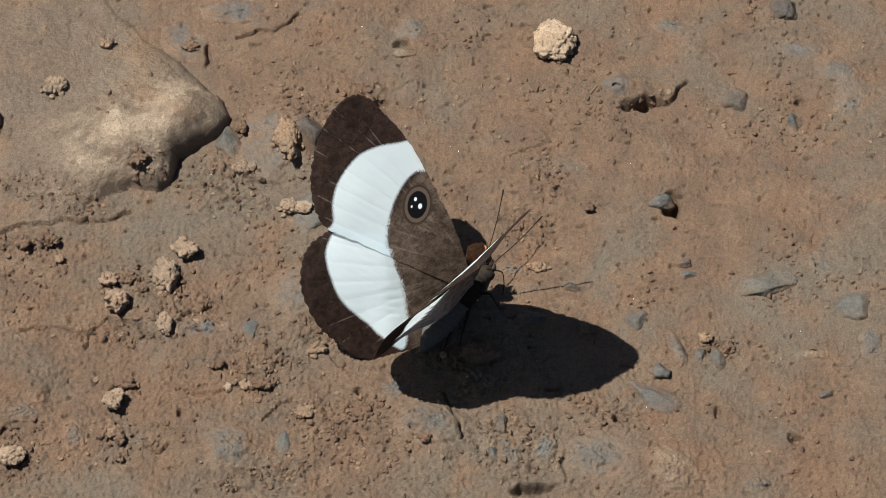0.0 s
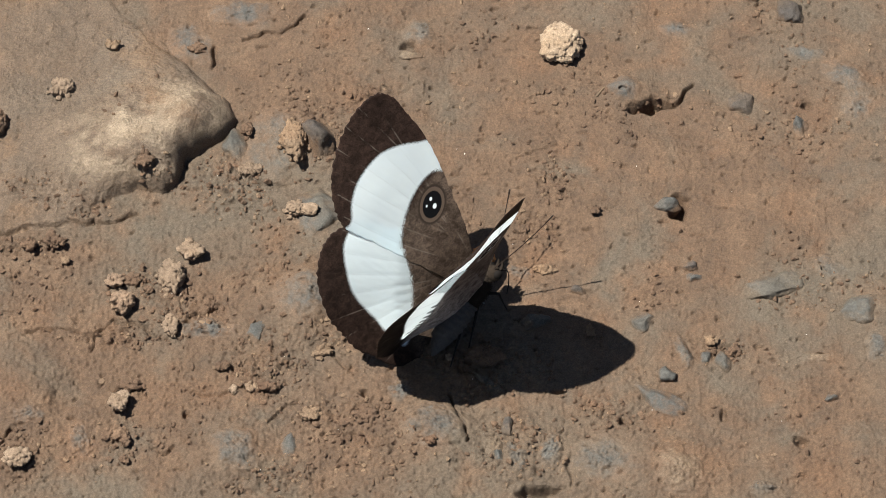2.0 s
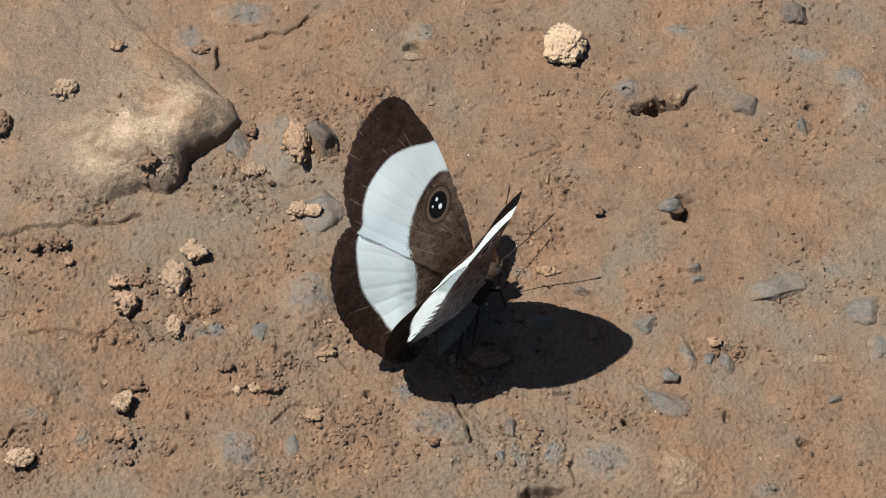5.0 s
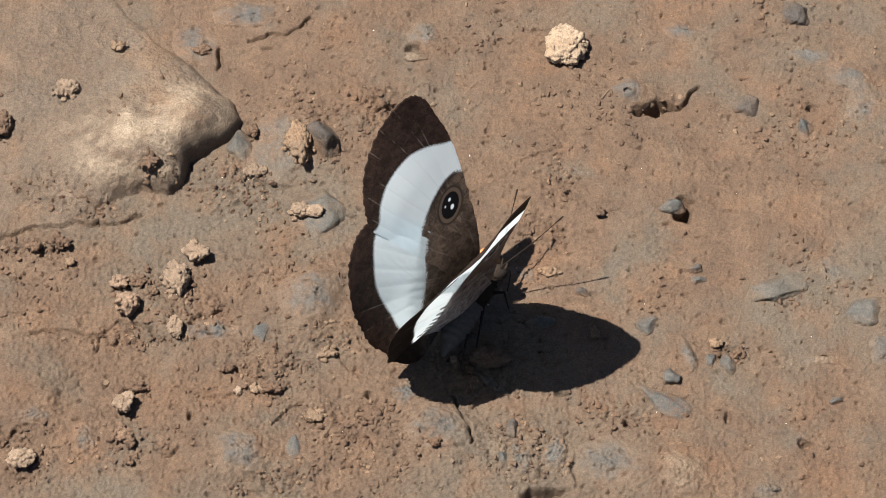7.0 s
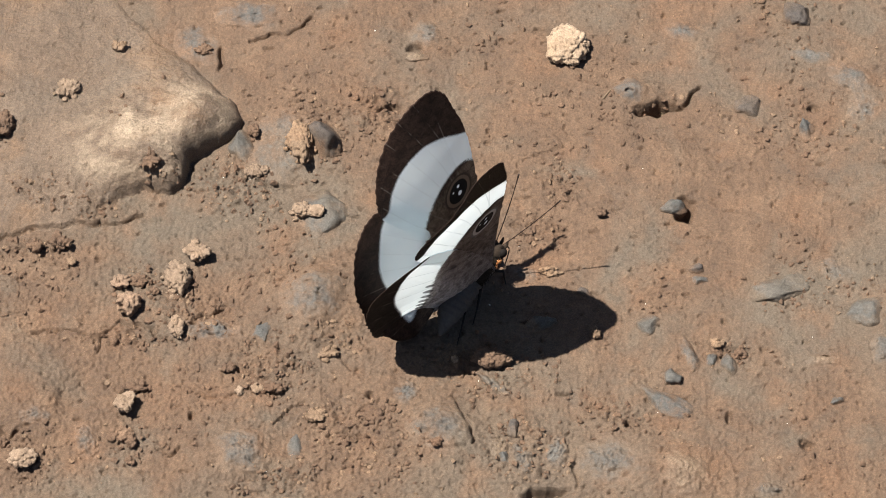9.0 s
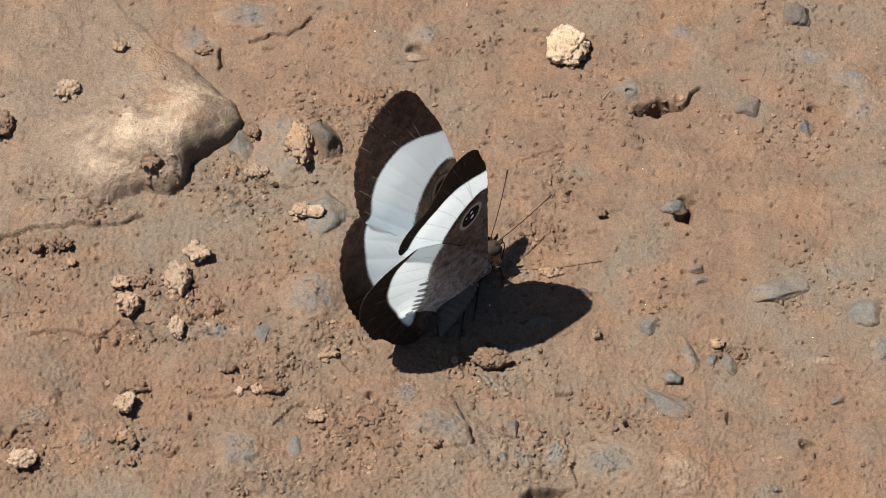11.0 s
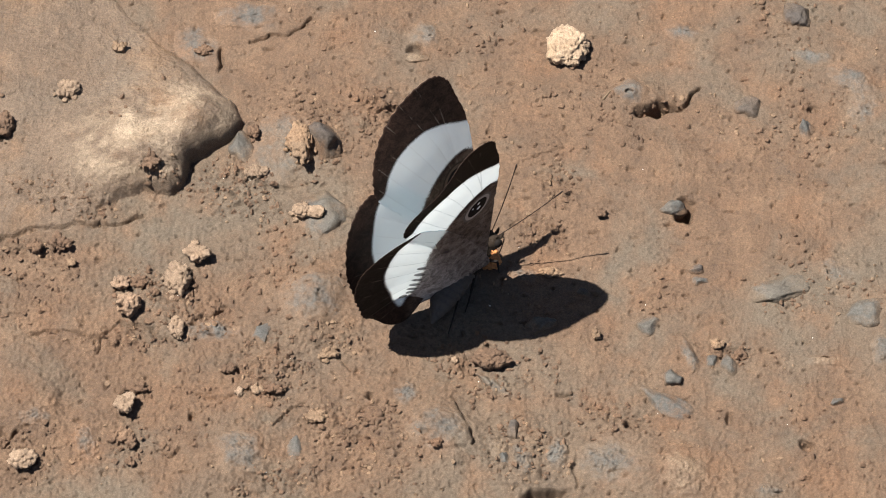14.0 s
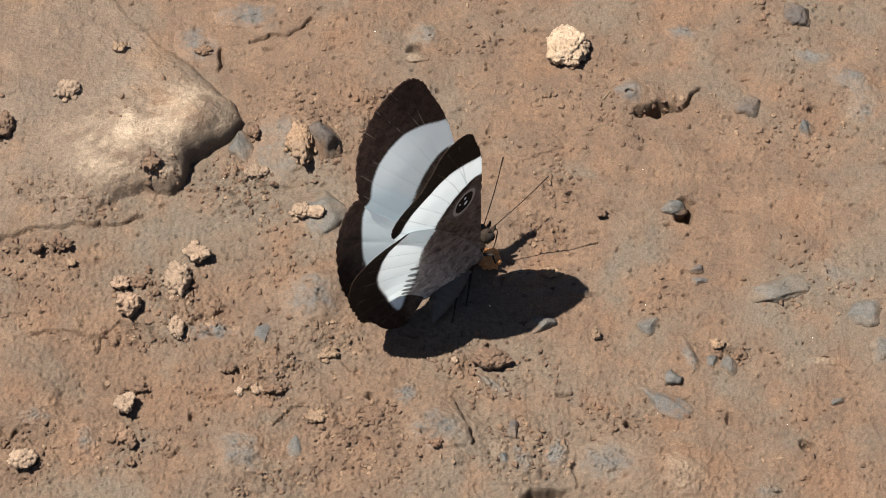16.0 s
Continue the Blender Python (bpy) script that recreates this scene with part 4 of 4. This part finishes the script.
    data.attributes.new("dash", "FLOAT", "POINT").data.foreach_set("value", np.concatenate([np.full(n, -1.0), dash]))
    ob = new(name, data)
    ob.parent = parent
    ob["label"] = label
    return ob


butterfly = new("butterfly")
tagged(butterfly, "dark brown butterfly with white wing bands and eyespots, resting on mud", "butterfly")


def spindle(bm, points, radii, sides=24):
    line = curve_points(points, 6)
    rad = np.interp(np.linspace(0, 1, len(line)), np.linspace(0, 1, len(radii)), radii)
    tube(bm, line, list(rad), sides)


def hairs(bm, centre, radii, count, length, seed, thick=0.022):
    """Short fur standing off an ellipsoid."""
    r = random.Random(seed)
    for _ in range(count):
        d = Vector((r.gauss(0, 1), r.gauss(0, 1), r.gauss(0, 1))).normalized()
        p = Vector((centre[k] + d[k] * radii[k] * 0.96 for k in range(3)))
        lean = (d + Vector((-0.8, r.uniform(-0.3, 0.3), r.uniform(-0.3, 0.3)))).normalized()
        side = lean.cross(Vector((r.gauss(0, 1), r.gauss(0, 1), r.gauss(0, 1)))).normalized() * thick
        tip = p + lean * length * r.uniform(0.6, 1.2)
        a, b, c = (bm.verts.new(q * MM) for q in (p + side, p - side, tip))
        e = bm.verts.new((p + lean.cross(side)) * MM)
        bm.faces.new((a, b, c))
        bm.faces.new((b, e, c))
        bm.faces.new((e, a, c))


antennae = []
FEELER_ROOTS, FEELER_TIPS = ((0.0, 0.3, -1.25), (0.0, -0.3, -1.25)), ((5.96, 1.91, 1.86), (7.29, -2.94, 1.78))


def build_body():
    bm = bmesh.new()
    lump(bm, -3.0, 0, -1.65, 2.2, 1.15, 1.2, 301, 4, 0.06)
    hairs(bm, (-3.0, 0, -1.65), (2.2, 1.15, 1.2), 2000, 0.5, 1)
    part("thorax", bm, fur, butterfly, "furry dark brown thorax")
    bm = bmesh.new()
    n = 44
    pts = [(-3.7 - 5.5 * k / n, -2.0 * (k / n) ** 1.6, -1.7 + 0.75 * (k / n) ** 2) for k in range(n + 1)]
    rad = [1.25 * (0.72 + 0.42 * math.sin(math.pi * min(1, 0.25 + 0.75 * k / n)) - 0.62 * (k / n) ** 3) * (1 + 0.05 * math.sin(k * 1.25)) for k in range(n + 1)]
    tube(bm, pts, rad, 20)
    part("abdomen", bm, abdomen_scales, butterfly, "dull brown ringed abdomen bent down")
    bm = bmesh.new()
    lump(bm, -0.5, 0, -1.9, 0.75, 0.8, 0.72, 305, 3, 0.05)
    hairs(bm, (-0.5, 0, -1.9), (0.75, 0.8, 0.72), 400, 0.25, 2)
    head = part("head", bm, fur, butterfly, "small dark furry head")
    for s in (1, -1):
        bm = bmesh.new()
        lump(bm, -0.25, s * 0.62, -1.85, 0.44, 0.32, 0.48, 307, 3, 0.0)
        part("eye", bm, eye_gloss, head, "dark glossy compound eye")
        bm = bmesh.new()
        spindle(bm, [(0.1, s * 0.28, -2.1), (0.5, s * 0.3, -1.95), (0.8, s * 0.3, -1.6)], [0.12, 0.17, 0.12, 0.04], sides=8)
        part("palp", bm, fur, head)
    bm = bmesh.new()
    spindle(bm, [(0.1, 0, -2.2), (0.4, 0.05, -3.4), (-0.3, 0.1, -4.6), (-1.3, 0.1, -5.6)], [0.07, 0.06, 0.05, 0.04], sides=8)
    part("proboscis", bm, leg_horn, head, "thin dark proboscis reaching the mud")
    for root, tip in zip(FEELER_ROOTS, FEELER_TIPS):
        course = [Vector(root).lerp(Vector(tip), k / 3) - Vector((0, 0, 0.25 * math.sin(math.pi * k / 3))) for k in range(4)]
        bm = bmesh.new()
        line = curve_points(course, 14)
        rad = [0.042 + 0.014 * (k % 3 == 0) + 0.055 * max(0, (k / len(line) - 0.8) / 0.2) for k in range(len(line))]
        rad[-1] = 0.04
        tube(bm, line, rad, 8)
        antennae.append(part("antenna", bm, antenna_horn, butterfly, "long thin dark antenna with a slender club"))
    # legs: hip, knee, shin, foot
    for course in (((-2.2, -0.5, -2.5), (-1.4, -1.5, -2.6), (-1.8, -1.4, -3.9), (-2.2, -1.3, -5.3)),
                   ((-3.2, -0.6, -2.5), (-4.7, -1.6, -2.7), (-5.6, -2.1, -2.9), (-6.7, -2.5, -3.4)),
                   ((-4.1, -0.5, -2.4), (-5.6, -1.2, -2.3), (-7.4, -2.4, -2.2), (-8.9, -3.2, -2.4)),
                   ((-2.2, 0.5, -2.5), (-1.5, 1.6, -2.9), (-1.4, 2.0, -3.9), (-1.6, 2.3, -5.5)),
                   ((-3.1, 0.6, -2.5), (-2.6, 2.4, -3.2), (-3.0, 3.4, -3.8), (-3.6, 4.2, -4.6)),
                   ((-4.0, 0.5, -2.4), (-4.9, 2.0, -2.7), (-5.7, 2.9, -2.8), (-6.6, 3.6, -3.3))):
        bm = bmesh.new()
        line = [Vector(course[0]).lerp(Vector(course[1]), k / 5) for k in range(5)]
        line += [Vector(course[1]).lerp(Vector(course[2]), k / 5) for k in range(5)]
        line += [Vector(course[2]).lerp(Vector(course[3]), k / 5) for k in range(6)]
        rad = [0.15, 0.16, 0.15, 0.14, 0.13, 0.12, 0.11, 0.10, 0.09, 0.09, 0.08, 0.07, 0.07, 0.06, 0.06, 0.05]
        tube(bm, line, rad, 8)
        part("leg", bm, leg_horn, butterfly, "thin jointed dark leg")


build_body()
wings = {}
for side in (1, -1):
    wings["fore", side] = build_wing("forewing", FORE_OUTLINE, (1.3, 8.4), FORE_BAND, FORE_VEINS, False, side, upper_fore[side], under_fore[side], butterfly,
                                     "dark brown forewing with white band and eyespot")
    wings["hind", side] = build_wing("hindwing", HIND_OUTLINE, (-5.6, 5.6), HIND_BAND, HIND_VEINS, True, side, upper_hind, under_hind, butterfly,
                                     "dark-edged hindwing with white band")

# seconds; place of the wing roots in millimetres; nose up, heading, lean;
# far wings: opening and sweep of the fore wing, the hind wing's own opening, sweep and twist; the same of the near wings
FLIGHT = [
    (0, 3.97, -4.58, 5.12, 30.11, 37.33, -20.32, 65.91, 5.14, 0.07, 6.69, -2.51, 42.23, -8.76, -0.44, -4.26, 1.69),
    (0.2, 3.97, -4.58, 5.12, 30.11, 37.33, -20.32, 65.91, 5.14, 0.07, 6.69, -2.51, 42.23, -8.76, -0.44, -4.26, 1.69),
    (0.5, 4.04, -4.43, 5.05, 29.67, 38.94, -19.78, 67.3, 3.29, 0.35, 5.92, -2.84, 46.27, -6.92, -0.36, -3.04, 1.56),
    (1, 4.24, -4.32, 5.05, 28.34, 39.1, -18.19, 66.54, 2.99, 0.37, 6.03, -3.11, 47.65, -6.09, -0.59, -2.23, 0.74),
    (1.5, 4.3, -4.39, 5.24, 27.44, 40.45, -17.41, 66.83, 2.06, 0.42, 4.55, -3.09, 51.22, -4.64, -0.37, -1.75, 1.21),
    (2, 4.2, -4.5, 5.39, 26.7, 41.16, -16.71, 65.88, 2.3, 0.41, 3.67, -3.09, 52.15, -3.86, -0.26, -1.61, 1.27),
    (2.5, 4.18, -4.23, 5.33, 26.01, 42.3, -15.71, 67.81, 1.25, 0.45, 2.8, -3.35, 54.85, -2.72, -0.15, -1.89, 1.99),
    (3, 4.2, -4.19, 5.23, 25.38, 42.41, -14.95, 67.76, 1.22, 0.54, 2.5, -3.59, 54.52, -1.88, 0.01, -2.12, 2.36),
    (3.5, 4.27, -4.13, 4.96, 24.87, 42.03, -14.95, 68.48, 1.52, 0.81, 2.02, -4.14, 55.7, -1.46, 0.44, -2.21, 2.88),
    (4, 4.09, -3.96, 5.1, 24.64, 43.4, -14.36, 68.35, 1.28, 0.53, 1.56, -3.67, 55.71, -0.95, 0.15, -2.33, 2.93),
    (6.5, 4, -4.14, 5.22, 21.25, 45.6, -13.76, 68.29, 2.26, -0.15, -0.74, -1.81, 57.82, 2.29, 0.22, -0.97, 2.81),
    (7, 4.42, -4.07, 5.17, 19.82, 45.96, -12.93, 70.33, 1.85, -0.12, -0.52, -1.17, 57.44, 4.1, 0.81, -0.83, 2.83),
    (7.5, 3.89, -4.12, 5.33, 21.87, 47.53, -14.52, 69.64, 2.29, -0.29, -0.49, -1.25, 62.14, 3.24, 0.18, -0.56, 2.64),
    (8, 3.95, -4.06, 5.46, 21.86, 47.55, -13.41, 70.24, 1.79, -0.29, -0.46, -1.27, 62.45, 2.74, 0.1, -0.34, 2.47),
    (8.12, 3.95, -4.06, 5.46, 21.86, 47.55, -13.41, 70.24, 1.79, -0.29, -0.46, -1.27, 62.45, 2.74, 0.1, -0.34, 2.47),
    (8.4, 4.13, -2.6, 5.71, 22.94, 42.4, -7.78, 73.52, -0.42, -0.28, -0.18, -1.28, 71.35, 2.08, -0.03, 1.47, 1.93),
    (8.5, 4.13, -2.6, 5.71, 22.94, 42.4, -7.78, 73.52, -0.42, -0.28, -0.18, -1.28, 71.35, 2.08, -0.03, 1.47, 1.93),
    (9, 4.39, -2.39, 5.58, 23.16, 42.13, -4.37, 70.41, -0.11, -0.3, 0.28, -1.1, 73.65, 2.33, -0.17, 4.38, 1.68),
    (11.5, 3.81, -2.08, 5.5, 27.29, 45.21, -4.5, 65.2, 0.04, -0.54, 0.93, -0.71, 80.45, 0.11, -0.4, 2.74, 2.1),
    (12, 3.84, -2.1, 5.48, 26.72, 44.34, -3.67, 66.76, -0.55, -0.39, 0.79, -0.85, 81.27, 0.25, -0.03, 2.6, 1.9),
    (12.1, 3.84, -2.1, 5.48, 26.72, 44.34, -3.67, 66.76, -0.55, -0.39, 0.79, -0.85, 81.27, 0.25, -0.03, 2.6, 1.9),
    (12.2, 4.06, -1.36, 5.68, 23.8, 39.56, -1.01, 67.6, -1.99, -0.22, 0.41, -1.45, 80.11, -0.09, -0.3, 3.24, 0.99),
    (12.5, 4.06, -1.36, 5.68, 23.8, 39.56, -1.01, 67.6, -1.99, -0.22, 0.41, -1.45, 80.11, -0.09, -0.3, 3.24, 0.99),
    (13, 3.99, -1.36, 5.72, 24.24, 38.95, -0.93, 66.78, -1.82, -0.5, 0.43, -1.58, 79.38, -0.27, -0.47, 3.63, 0.9),
    (13.5, 3.95, -1.38, 5.68, 24.21, 39.13, -1.42, 65.13, -1.51, -0.23, 0.26, -1.46, 78.94, -0.38, -0.19, 3.26, 1.24),
    (14, 4, -1.42, 5.66, 23.84, 39.04, -1.06, 67.28, -2.16, -0.23, 0.16, -1.39, 79.85, -0.06, -0.14, 2.96, 1.53),
    (14.5, 4.03, -1.38, 5.68, 23.87, 39.44, -1.02, 67.6, -2.27, -0.25, 0.09, -1.32, 79.56, 0.1, -0.12, 2.63, 1.56),
    (15, 3.98, -1.36, 5.73, 23.97, 40.01, -1.04, 67.14, -2.14, -0.28, 0.06, -1.23, 78.92, -0.02, -0.14, 2.51, 1.46),
    (15.5, 3.98, -1.32, 5.72, 24.12, 40.35, -1.25, 67.78, -2.48, -0.32, 0.07, -1.12, 79.94, -0.03, -0.17, 2.6, 1.44),
    (15.65, 3.98, -1.32, 5.72, 24.12, 40.35, -1.25, 67.78, -2.48, -0.32, 0.07, -1.12, 79.94, -0.03, -0.17, 2.6, 1.44),
    (15.8, 3.25, -0.99, 5.77, 28.34, 43.6, -2.54, 66.51, -3.46, -1.27, 0.51, 0.26, 81.48, -2.3, -0.59, 3.44, 0.89),
    (16, 3.25, -0.99, 5.77, 28.34, 43.6, -2.54, 66.51, -3.46, -1.27, 0.51, 0.26, 81.48, -2.3, -0.59, 3.44, 0.89),
]

# seconds; where the tips of the far and of the near antenna point, in the body's own space
FEELERS = [(0, (6.9, 2.9, 1.5), (8.95, -3.63, 1.81)), (3.5, (6.8, 2.4, 1.7), (8.3, -4.0, 2.2)), (7, (6.85, 2.08, 1.84), (7.73, -4.34, 2.52)), (8.12, (6.85, 2.08, 1.84), (7.73, -4.34, 2.52)),
           (8.4, (6.06, 1.64, 2.28), (7.49, -3.65, 3.1)), (9, (6.06, 1.64, 2.28), (7.49, -3.65, 3.1)), (12.1, (5.96, 1.91, 1.86), (7.4, -3.1, 2.2)),
           (12.3, (5.96, 1.91, 1.86), (7.29, -2.94, 1.78)), (15.65, (5.96, 1.91, 1.86), (7.29, -2.94, 1.78)), (15.8, (6.26, 1.94, 1.69), (7.55, -2.55, 1.55)), (16, (6.26, 1.94, 1.69), (7.55, -2.55, 1.55))]


def wing_pose(row, key, side):
    opening, sweep, more, hind_sweep, twist = row[7:12] if side > 0 else row[12:17]
    if key == "fore":
        return pose(0, 0, 0, side * opening) @ pose(0, 0, 0, 0, 0, side * sweep)
    return pose(0, 0, 0, side * (opening + more)) @ pose(0, 0, 0, 0, 0, side * (sweep + hind_sweep)) @ pose(0, 0, 0, 0, side * twist)


def motions():
    walk(butterfly, [(row[0], pose(row[1] * MM, row[2] * MM, row[3] * MM, row[6], -row[4], row[5])) for row in FLIGHT])
    for k, feeler in enumerate(antennae):
        root = Vector(FEELER_ROOTS[k]) * MM
        rest = Vector(FEELER_TIPS[k]) - Vector(FEELER_ROOTS[k])
        walk(feeler, [(row[0], Matrix.Translation(root) @ rest.rotation_difference(Vector(row[1 + k]) - Vector(FEELER_ROOTS[k])).to_matrix().to_4x4() @ Matrix.Translation(-root)) for row in FEELERS])
    for key, side in wings:
        walk(wings[key, side], [(row[0], wing_pose(row, key, side)) for row in FLIGHT])


motions()
